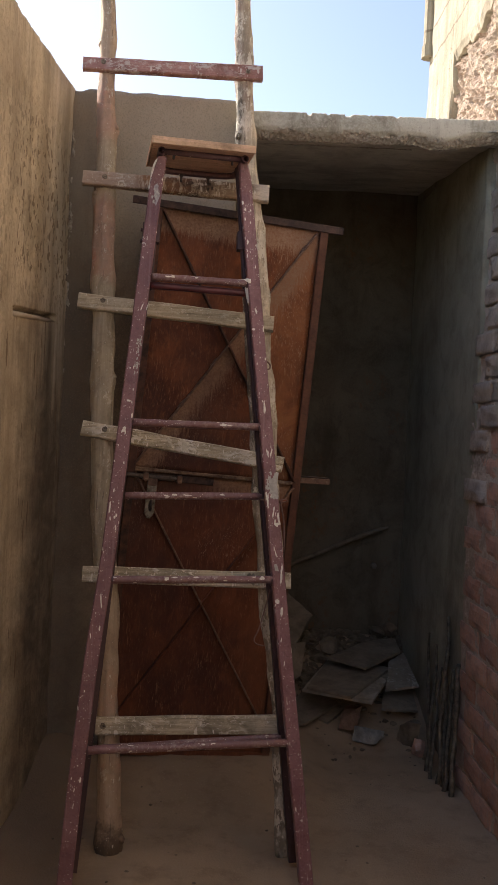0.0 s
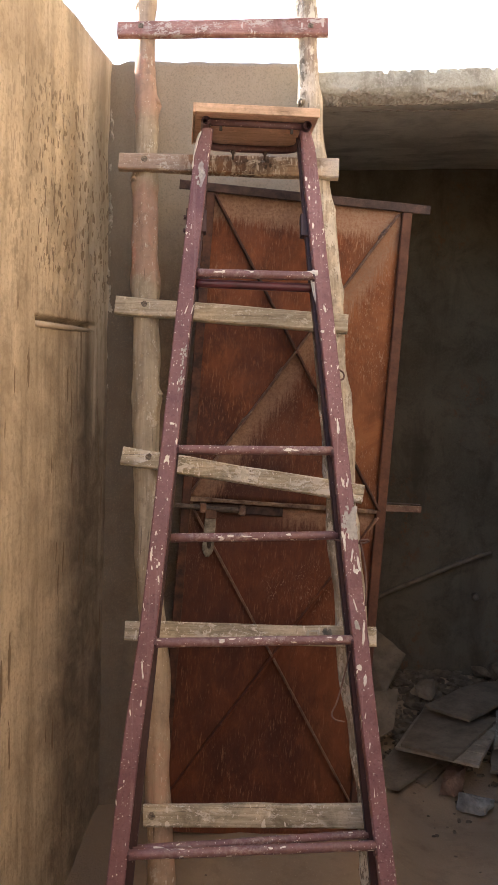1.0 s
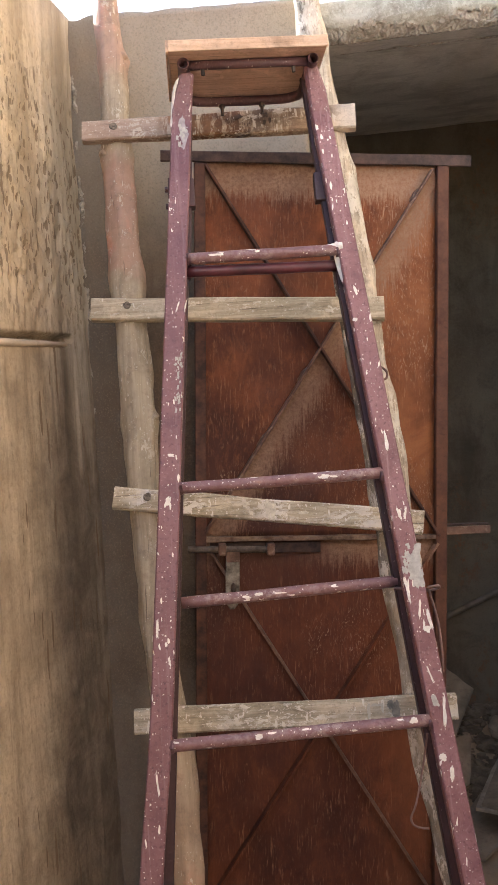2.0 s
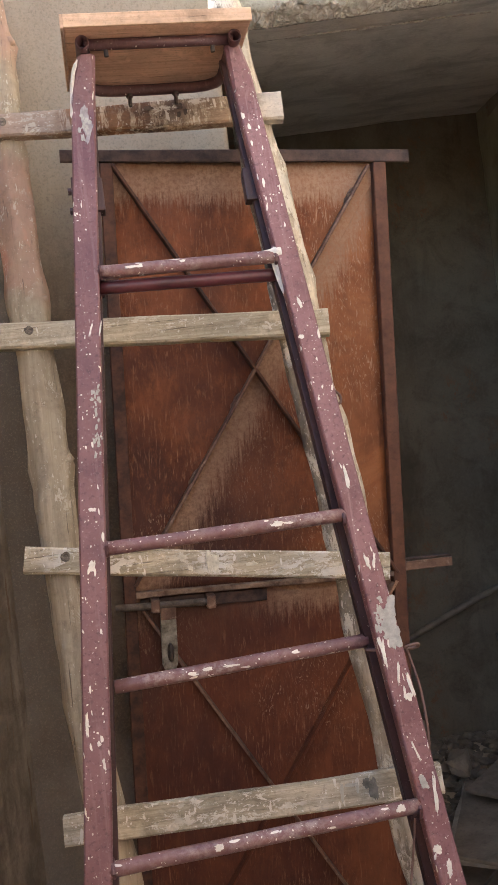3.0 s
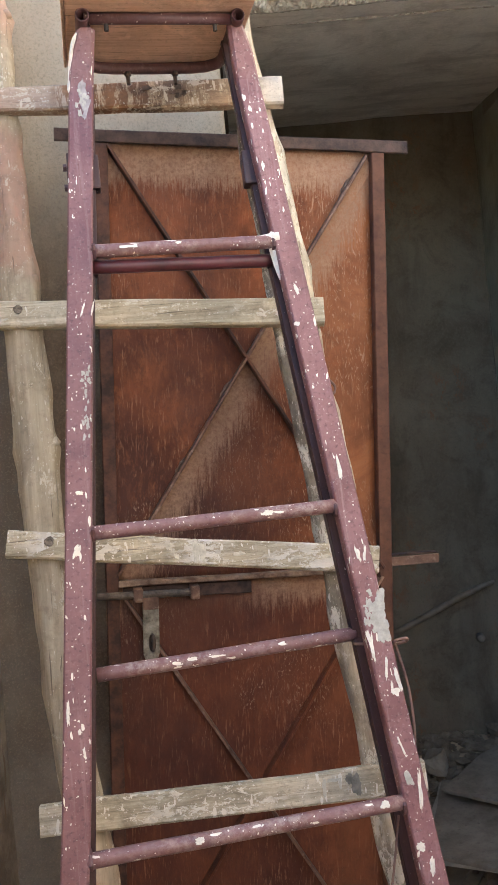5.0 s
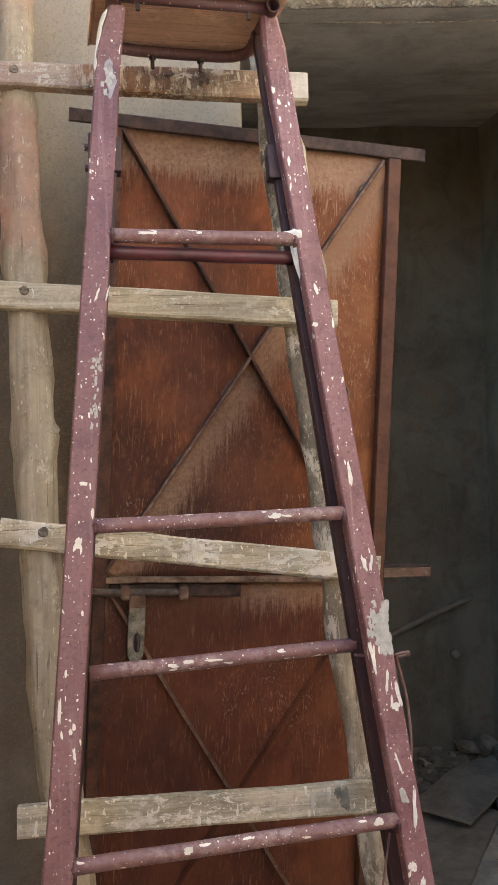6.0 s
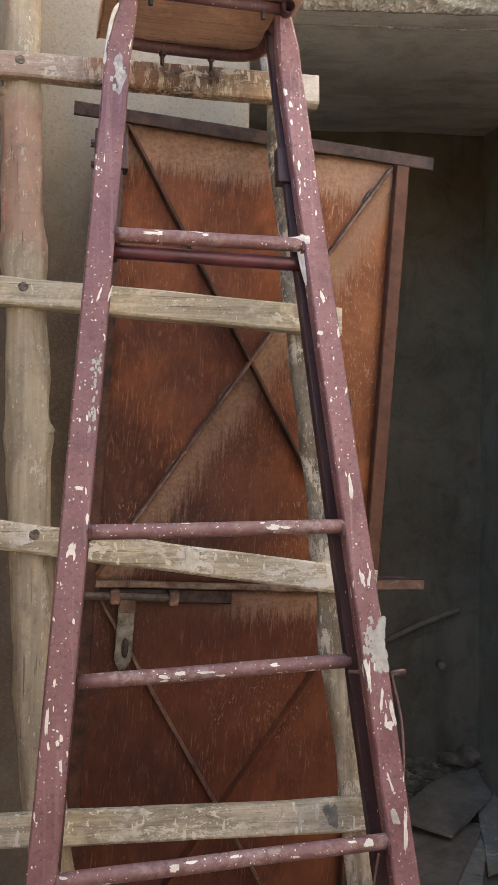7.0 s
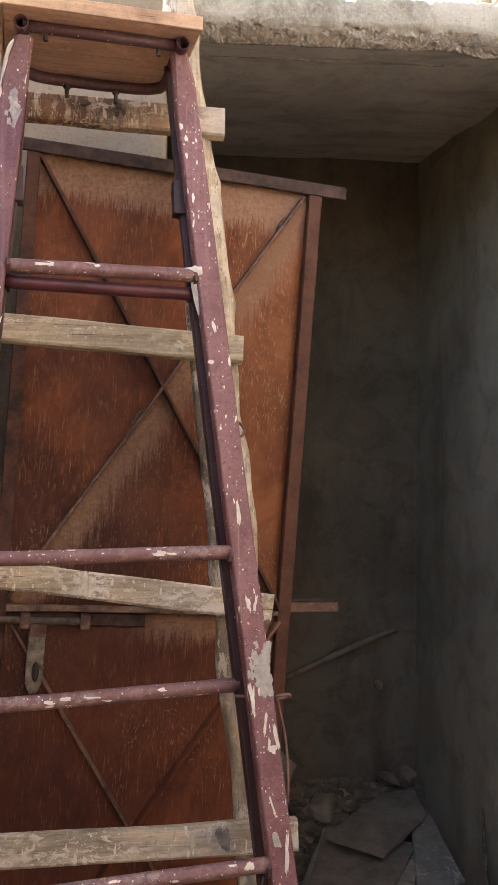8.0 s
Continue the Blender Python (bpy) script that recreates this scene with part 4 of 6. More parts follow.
def build_shed_walls():
    bm = bmesh.new()

    def back(s, t):
        x, z = -0.95 + 2.0 * s, -0.1 + 3.0 * t
        return x, 4.745 + 0.02 * (x - 0.4) + 0.006 * rough_noise((x, z, 6.0), 3), z

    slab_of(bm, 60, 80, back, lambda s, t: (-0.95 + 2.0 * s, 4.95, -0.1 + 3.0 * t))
    tagged(mesh_object("wall_shed_back", bm, M_ALCOVE, True), "dark stained cement wall at the back of the shed", "wall", "", "structure")
    bm = bmesh.new()

    def side(s, t):
        y = 3.56 + 1.25 * s
        z = -0.1 + (roof_z(y) + 0.13) * t
        return right_x(y) + 0.004 * rough_noise((y, z, 1.5), 4), y, z

    slab_of(bm, 60, 100, side, lambda s, t: (1.12, 3.56 + 1.25 * s, -0.1 + (roof_z(3.56 + 1.25 * s) + 0.13) * t))
    tagged(mesh_object("wall_shed_side", bm, M_SIDE, True), "smooth grey cement-rendered side wall of the shed", "wall", "", "structure")
    bm = bmesh.new()
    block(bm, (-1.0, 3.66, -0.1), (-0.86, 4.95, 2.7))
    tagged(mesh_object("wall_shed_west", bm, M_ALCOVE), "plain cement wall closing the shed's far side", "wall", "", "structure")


build_shed_walls()


def build_right_wall():
    """The neighbour's tall wall: brick below, mud-smeared above, eroded and sunlit over the roof."""
    bm = bmesh.new()
    y0, y1 = 2.3, 3.60

    def place(s, t):
        y, z = y0 + (y1 - y0) * s, -0.1 + 2.75 * t
        x = right_x(y) - 0.006 + set_back(z)
        smear = smooth_step(1.15, 1.45, z + 0.15 * noise.noise((y * 4, z * 3, 0.0)))
        x -= smear * (0.004 + 0.009 * rough_noise((y, z, 0.0), 9) + 0.008 * noise.noise((y * 40, z * 40, 5.0)) + 0.004 * noise.noise((y * 90, z * 90, 5.0)))
        x -= 0.006 * rough_noise((y, z, 2.0), 20)
        return x, y, z

    slab_of(bm, 130, 260, place, lambda s, t: (1.12, y0 + (y1 - y0) * s, -0.1 + 2.75 * t))
    wall = tagged(mesh_object("wall_east", bm, M_MORTAR), "rough brick yard wall smeared with grey mud mortar", "wall", "", "structure")
    # upper storey
    bm = bmesh.new()

    def upper(s, t):
        y = 2.3 + 2.32 * s
        z = 2.652 + 2.598 * t
        x = right_x(y) + 0.012 + 0.022 * rough_noise((y, z * 0.7, 1.0), 7) + 0.032 * abs(noise.noise((y * 20, z * 13, 7.0))) + 0.018 * noise.noise((y * 34, z * 46, 2.0)) + 0.008 * noise.noise((y * 90, z * 80, 2.0))
        return x, y, z

    slab_of(bm, 230, 240, upper, lambda s, t: (1.25, 2.3 + 2.32 * s, 2.652 + 2.598 * t))
    up = tagged(mesh_object("wall_east_upper", bm, M_ERODED), "eroded sunlit brick and plaster of the taller wall", "wall", "", "structure")
    bm = bmesh.new()

    def coat(s, t):
        y = 2.32 + 2.31 * s
        gone = 1 - smooth_step(4.12, 4.26, y + 0.05 * noise.noise((y * 40, 1.0, 0.0)))
        foot = 2.655 + gone * (0.535 + 0.05 * noise.noise((y * 3.5, 0.0, 1.0)) + 0.035 * noise.noise((y * 11, 0.0, 1.0)) + 0.008 * noise.noise((y * 34, 0.0, 1.0)))
        z = foot + (5.24 - foot) * t
        x = right_x(y) - 0.004 + 0.004 * rough_noise((y, z, 3.0), 7) + 0.002 * noise.noise((y * 30, z * 3, 0.0)) + 0.012 * smooth_step(0.02, 0.0, t) * gone
        return x, y, z

    shell_of(bm, 260, 120, coat, 0.03)
    part("plaster_coat", bm, M_PALE, up, "pale plaster coat with a broken edge")
    bm = bmesh.new()
    tube(bm, [(right_x(4.61) - 0.012, 4.615, z) for z in (3.42, 3.6, 4.0, 4.6, 5.2)], 0.032, 10, 0.12)
    tube(bm, [(right_x(4.61) - 0.012, 4.615, z) for z in (3.40, 3.46)], 0.040, 10, 0.12)
    part("corner_bead", bm, M_PALE, up, "pale broken plaster bead along the corner")
    bm = bmesh.new()
    for a, b in ((-3.0, 2.3),):
        vs = [(right_x(a), a), (1.3, a), (1.3, b), (right_x(b), b)]
        sweep(bm, [[(x, y, z) for x, y in vs] for z in (-0.1, 5.25)])
    part("wall_length", bm, M_ERODED, wall)
    return wall


wall_east = build_right_wall()
# unseen wall behind the camera, added to enclose the yard and its bounced light
bm = bmesh.new()
block(bm, (-1.35, -3.2, -0.1), (1.35, -3.0, 2.7))
tagged(mesh_object("wall_south", bm, M_TAN), "unseen plain tan wall added to close the yard", "wall", "", "structure")


# ---- the steel door leaning in the opening ----
def build_door():
    tilt = Matrix.Rotation(radians(-3.52), 4, "Z")
    m = leaning(3.466, -0.03, 0.2, -0.4) @ Matrix.Translation((-0.02, 2.25, 0)) @ tilt
    d = thing("metal_door", m, "rust-red sheet steel door leaf leaning on the end wall", "door")
    W, MID, LOW = 0.695, -1.02, -2.15

    def panel(q0, q1, x0, x1, seed):
        bm = bmesh.new()

        def place(s, t):
            p, q = x0 + (x1 - x0) * s, q0 + (q1 - q0) * t
            bulge = math.sin(math.pi * s) * math.sin(math.pi * t)
            return p, q, -0.012 + 0.006 * bulge * noise.noise((p * 3, q * 2.2, seed)) + 0.0016 * noise.noise((p * 9, q * 5, seed))

        slab_of(bm, 30, 44, place, lambda s, t: (x0 + (x1 - x0) * s, q0 + (q1 - q0) * t, -0.016))
        return bm

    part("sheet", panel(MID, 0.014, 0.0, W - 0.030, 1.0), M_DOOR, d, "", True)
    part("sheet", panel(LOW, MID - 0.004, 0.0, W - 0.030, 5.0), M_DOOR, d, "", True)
    bm = bmesh.new()
    beam(bm, (0.495, LOW + 0.02, -0.0115), (0.495, MID - 0.02, -0.0115), 0.30, 0.0016, 8, 0.0004)
    part("patch_sheet", bm, M_DOOR, d)

    def bar(name, a, b, wide, deep, z=0.0, mat=M_DOOR, label="", wob=0.0006):
        bm = bmesh.new()
        beam(bm, (*a, z), (*b, z), wide, deep, 14, 0.002, wob, a[0] * 3 + a[1])
        part(name, bm, mat, d, label)

    bar("stile", (0.016, LOW), (0.016, -0.004), 0.030, 0.034, -0.004, M_GRIMY, "grimy dark stile")
    bar("stile", (W - 0.016, LOW), (W - 0.016, -0.004), 0.032, 0.036, -0.004, M_STILE)
    # top angle iron that runs past the leaf
    bm = bmesh.new()
    beam(bm, (-0.089, 0.014, 0.006), (0.757, 0.014, 0.006), 0.030, 0.008, 16, 0.002, 0.0012, 2.0)
    beam(bm, (-0.089, 0.0265, -0.012), (0.757, 0.0265, -0.012), 0.006, 0.036, 16, 0.001, 0.0006, 2.0)
    part("top_bar", bm, M_TOPBAR, d, "dark rusty angle iron along the top")
    bar("bottom_bar", (0.0, LOW + 0.012), (W, LOW + 0.012), 0.026, 0.03, -0.003)
    bar("middle_bar", (0.03, MID), (W - 0.03, MID + 0.002), 0.013, 0.026, -0.001, M_DUSTY, "dusty middle bar", 0.0018)

    def brace(a, b, mat, label="", welds=()):
        bm = bmesh.new()
        a, b = Vector((*a, 0)), Vector((*b, 0))
        dirn = (b - a).normalized()
        n = Vector((-dirn.y, dirn.x, 0))
        beam(bm, a + Vector((0, 0, 0.003)), b + Vector((0, 0, 0.003)), 0.0075, 0.030, 18, 0.0015, 0.0008, a.x * 7 + 1)
        s = 0.017 if b.y < a.y else -0.017
        fin = part("brace", bm, mat, d, label)
        bm = bmesh.new()
        beam(bm, a + n * s + Vector((0, 0, -0.0105)), b + n * s + Vector((0, 0, -0.0105)), 0.030, 0.002, 18, 0.0005, 0.0004, a.x * 5)
        part("flange", bm, M_DOOR, fin)
        for f in welds:
            bm = bmesh.new()
            c = a.lerp(b, f) - n * s * 0.30
            tube(bm, [c + dirn * x + Vector((0, 0, -0.008)) for x in (-0.022, -0.014, -0.004, 0.006, 0.015, 0.022)], [0.001, 0.004, 0.003, 0.005, 0.0035, 0.001], 8, 0.9)
            part("weld", bm, M_BAR, fin)

    brace((0.03, -0.008), (0.674, -1.015), M_GRIMY)
    brace((0.03, -0.998), (0.65, -0.012), M_BAR, "", (0.06, 0.25, 0.43, 0.93))
    brace((0.04, -1.05), (0.67, -2.04), M_BAR)
    brace((0.03, -2.035), (0.67, -1.035), M_DOOR)
    # hinge strap sticking out past the right stile
    bm = bmesh.new()
    beam(bm, (W - 0.02, MID + 0.018, 0.010), (0.817, MID + 0.022, 0.010), 0.022, 0.004, 8, 0.001, 0.0008, 3.0)
    strap = part("hinge_strap", bm, M_BAR, d, "short rusty angle stub past the edge")
    bm = bmesh.new()
    beam(bm, (W - 0.02, MID + 0.033, -0.004), (0.815, MID + 0.036, -0.004), 0.004, 0.026, 8, 0.001, 0.0008, 4.0)
    part("flange", bm, M_TOPBAR, strap, "grimy upper flange")
    # sliding bolt with its guides and hasp
    bm = bmesh.new()
    tube(bm, [(-0.020, MID - 0.024, 0.022), (0.08, MID - 0.025, 0.022), (0.215, MID - 0.025, 0.022)], 0.0088, 12)
    part("bolt_rod", bm, M_ROD, d, "round iron sliding bolt")
    for p, w in ((0.073, 0.022), (0.205, 0.022)):
        bm = bmesh.new()
        block(bm, (p - w / 2, MID - 0.041, -0.010), (p + w / 2, MID - 0.009, 0.034), 0.005)
        part("bolt_guide", bm, M_BAR, d, "rusty folded guide")
    bm = bmesh.new()
    beam(bm, (0.040, MID - 0.026, -0.006), (0.345, MID - 0.024, -0.006), 0.030, 0.008, 12, 0.002, 0.0018, 5.0)
    part("bolt_plate", bm, M_TOPBAR, d, "grimy strip behind the bolt")
    bm = bmesh.new()

    def hasp(k, z):
        pts = [(-0.018, 0.088), (0.019, 0.088), (0.019, 0.0), (0.018, -0.048), (0.013, -0.062), (0.004, -0.073), (-0.007, -0.073), (-0.014, -0.062), (-0.019, -0.050), (-0.019, 0.0)]
        return [(0.101 + x * k, MID - 0.115 + y * k, z) for x, y in pts]

    sweep(bm, [hasp(1.0, 0.020), hasp(1.0, 0.024), hasp(0.95, 0.025)])
    plate = part("hasp", bm, M_ZINC, d, "dull zinc hasp hanging from the bolt")
    bm = bmesh.new()
    tube(bm, [(0.103, MID - 0.118, 0.026), (0.103, MID - 0.116, 0.036), (0.104, MID - 0.134, 0.040), (0.104, MID - 0.154, 0.036), (0.104, MID - 0.157, 0.026)], 0.0032, 8)
    part("staple", bm, M_IRON, plate)
    bm = bmesh.new()
    block(bm, (0.0835, MID - 0.060, 0.014), (0.1205, MID - 0.027, 0.0285), 0.004)
    part("knuckle", bm, M_BAR, plate, "rusty folded top of the hasp")
    bm = bmesh.new()
    tube(bm, [(0.103, MID - 0.115 - 0.044 * i / 8, 0.0252) for i in range(9)], [0.002, 0.006, 0.0075, 0.008, 0.008, 0.008, 0.0075, 0.006, 0.002], 10)
    part("slot", bm, M_TAR, plate, "dark slot of the hasp")
    return d


build_door()


# ---- the wooden ladder ----
def pole(parent, path, mat, seed, label, flat=1.0):
    """A tree pole: uneven width, swellings at the knots; flat below 1 for one that was split."""
    bm = bmesh.new()
    pts, rad = [], []
    n = 90
    v0, v1 = path[0][0], path[-1][0]
    for i in range(n + 1):
        v = v0 + (v1 - v0) * i / n
        for (a, ua, ra), (b, ub, rb) in zip(path, path[1:]):
            if a <= v <= b:
                t = (v - a) / (b - a)
                t = t * t * (3 - 2 * t) * 0.5 + t * 0.5
                u, r = ua + (ub - ua) * t, ra + (rb - ra) * t
                break
        for k, s, w in knots[seed]:
            r += 1.5 * s * math.exp(-((v - k) / (w * (0.75 if v < k else 1.4))) ** 2)
        u += 0.004 * noise.noise((v * 3.1, seed, 0.0))
        pts.append((u, v, -0.016 - flat * r + 0.004 * noise.noise((v * 2.3, seed, 7.0))))
        rad.append(r * (1 + 0.04 * noise.noise((v * 11, seed, 2.0))))
    tube(bm, pts, rad, 26, 0.22)
    for vert in bm.verts:
        axis = -0.016 - flat * rad[round((min(max(vert.co.y, v0), v1) - v0) / (v1 - v0) * n)]
        vert.co.z = axis + (vert.co.z - axis) * flat
    body = part("pole", bm, mat, parent, label, True)
    # cut-off twigs at the knots
    for n, (k, s, w) in enumerate(knots[seed]):
        if s < 0.005:
            continue
        i = round((k - v0) / (v1 - v0) * 90)
        side = 1 if (n + seed) % 2 else -1
        base = Vector(pts[i])
        way = Vector((0.85 * side, 0.25, 0.45)).normalized()
        bm = bmesh.new()
        tube(bm, [base + way * (rad[i] * f) for f in (0.75, 0.98, 1.10, 1.16)], [0.016, 0.013, 0.010, 0.006], 10, 0.5)
        part("knot", bm, mat, body, "", True)


knots = {1: ((1.96, 0.0055, 0.030), (2.285, 0.005, 0.028), (2.572, 0.008, 0.014), (2.93, 0.006, 0.022), (1.60, 0.006, 0.018), (0.72, 0.005, 0.04), (0.05, 0.006, 0.035)),
         2: ((2.58, 0.006, 0.03), (2.83, 0.007, 0.04), (2.215, 0.0035, 0.025), (1.92, 0.003, 0.03), (1.58, 0.002, 0.03), (1.22, 0.002, 0.03), (2.98, 0.004, 0.02))}


def build_wooden_ladder():
    g = thing("wooden_ladder", leaning(2.775, 0.2, 0.1, -0.55), "homemade ladder of knotty poles and nailed planks", "ladder")
    pole(g, [(0.0, 0.160, 0.044), (0.2, 0.152, 0.035), (0.67, 0.122, 0.035), (1.23, 0.069, 0.037), (1.64, 0.048, 0.040), (2.0, 0.030, 0.040), (2.225, 0.018, 0.037), (2.46, 0.017, 0.035), (2.69, -0.003, 0.033), (2.9, -0.004, 0.029), (3.5, -0.035, 0.028)], M_POLE, 1, "knotty weathered pole with reddish stains")
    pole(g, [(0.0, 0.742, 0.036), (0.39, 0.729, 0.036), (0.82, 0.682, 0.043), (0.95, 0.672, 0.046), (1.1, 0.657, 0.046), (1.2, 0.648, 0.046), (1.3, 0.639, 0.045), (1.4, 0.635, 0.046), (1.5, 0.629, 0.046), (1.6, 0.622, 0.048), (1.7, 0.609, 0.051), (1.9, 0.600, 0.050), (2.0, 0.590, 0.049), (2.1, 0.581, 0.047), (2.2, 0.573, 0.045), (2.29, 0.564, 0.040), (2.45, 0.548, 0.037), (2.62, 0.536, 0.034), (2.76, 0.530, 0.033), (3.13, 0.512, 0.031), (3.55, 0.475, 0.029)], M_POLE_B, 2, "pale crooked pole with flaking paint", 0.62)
    planks = [  # left end, right end: along, up; widths; material
        ((-0.091, 2.812), (0.593, 2.832), (0.050, 0.060), M_PLANK_RED, "plank painted dull red"),
        ((-0.063, 2.348), (0.629, 2.332), (0.054, 0.067), M_PLANK_WORN, "plank with worn brown paint"),
        ((-0.050, 1.874), (0.658, 1.826), (0.055, 0.056), M_PLANK_CLEAN, ""),
        ((-0.007, 1.409), (0.703, 1.306), (0.053, 0.052), M_PLANK_WHITE, "sloping plank with white paint"),
        ((0.026, 0.903), (0.738, 0.900), (0.055, 0.056), M_PLANK, ""),
        ((0.100, 0.410), (0.765, 0.424), (0.059, 0.061), M_PLANK, "")]
    boards = []
    for i, (a, b, w, mat, label) in enumerate(planks):
        bm = bmesh.new()
        beam(bm, (*a, -0.013), (*b, -0.013), w, 0.028, 26, 0.004, 0.0022, i * 2.7 + 1)
        boards.append(part("crosspiece", bm, mat, g, label))
    for k, (u, v) in enumerate(((-0.014, 2.821), (0.536, 2.829), (0.018, 2.353), (0.555, 2.333), (0.039, 1.875), (0.600, 1.830), (0.073, 1.404), (0.66, 1.31), (0.10, 0.905), (0.69, 0.90), (0.124, 0.411), (0.735, 0.42))):
        bm = bmesh.new()
        tube(bm, [(u, v, -0.004), (u, v, 0.0012), (u, v, 0.0032), (u, v, 0.0030), (u, v, 0.0012), (u, v, 0.0024)], [0.0098, 0.0098, 0.0088, 0.0072, 0.0058, 0.0018], 14, 0.35)
        part("nail", bm, M_NAIL, boards[k // 2])
    for k, (u, v, w, h, mat) in enumerate(((0.351, 1.356, 0.017, 0.046, M_CREAM), (0.362, 1.353, 0.015, 0.042, M_CREAM), (0.432, 1.345, 0.024, 0.009, M_CREAM), (0.545, 1.327, 0.028, 0.008, M_CREAM), (0.600, 1.322, 0.022, 0.008, M_CREAM), (0.300, 1.372, 0.014, 0.016, M_CREAM), (0.312, 1.352, 0.010, 0.012, M_CREAM), (0.404, 2.350, 0.014, 0.016, M_TAR), (0.415, 2.334, 0.010, 0.018, M_TAR), (0.400, 2.330, 0.010, 0.014, M_TAR), (0.335, 2.352, 0.022, 0.013, M_TAR), (0.606, 0.900, 0.022, 0.044, M_GRIME), (0.592, 0.912, 0.016, 0.020, M_GRIME), (0.545, 0.903, 0.008, 0.036, M_SMEAR), (0.562, 0.914, 0.030, 0.007, M_SMEAR), (0.575, 0.905, 0.006, 0.022, M_SMEAR))):
        bm = bmesh.new()
        splash(bm, u, v, w, h, 0.0030 + 0.0001 * (k % 5), k * 1.9 + 0.5)
        near = min(range(6), key=lambda n: abs(planks[n][0][1] + (planks[n][1][1] - planks[n][0][1]) * (u + 0.05) / 0.7 - v))
        part("paint_splash", bm, mat, boards[near])
    return g


build_wooden_ladder()


# ---- the stepladder ----
def rail_l(v):
    return -0.080 - 0.0905 * (2.2 - v) - 0.011 * smooth_step(1.05, 0.60, v) * smooth_step(-0.25, 0.45, v)


def rail_r(v):
    return 0.242 + 0.0905 * (2.25 - v) + 0.008 * smooth_step(0.90, 0.0, v)


def ladder_rail(bm, run, top, wide, deep, lean):
    """A box-section rail; its head is pinched and bent forward, to meet the tube under the board."""
    rings = []
    for i in range(49):
        v = top * i / 48
        head = smooth_step(top - 0.12, top, v)
        tip = smooth_step(top - 0.050, top, v) ** 2
        hw, hd, c = wide / 2 * (1 - 0.05 * head - 0.22 * tip), deep / 2 * (1 - 0.25 * tip), 0.003 + 0.004 * head
        u = run(v) + lean * (0.003 * head + 0.006 * tip) + 0.0006 * noise.noise((v * 4, wide * 90, 0.0))
        w = -0.015 + 0.034 * head * head
        rings.append([(u + x, v, w + z) for x, z in ((hw, hd - c), (hw - c, hd), (-hw + c, hd), (-hw, hd - c), (-hw, -hd + c), (-hw + c, -hd), (hw - c, -hd), (hw, -hd + c))])
    return sweep(bm, rings)


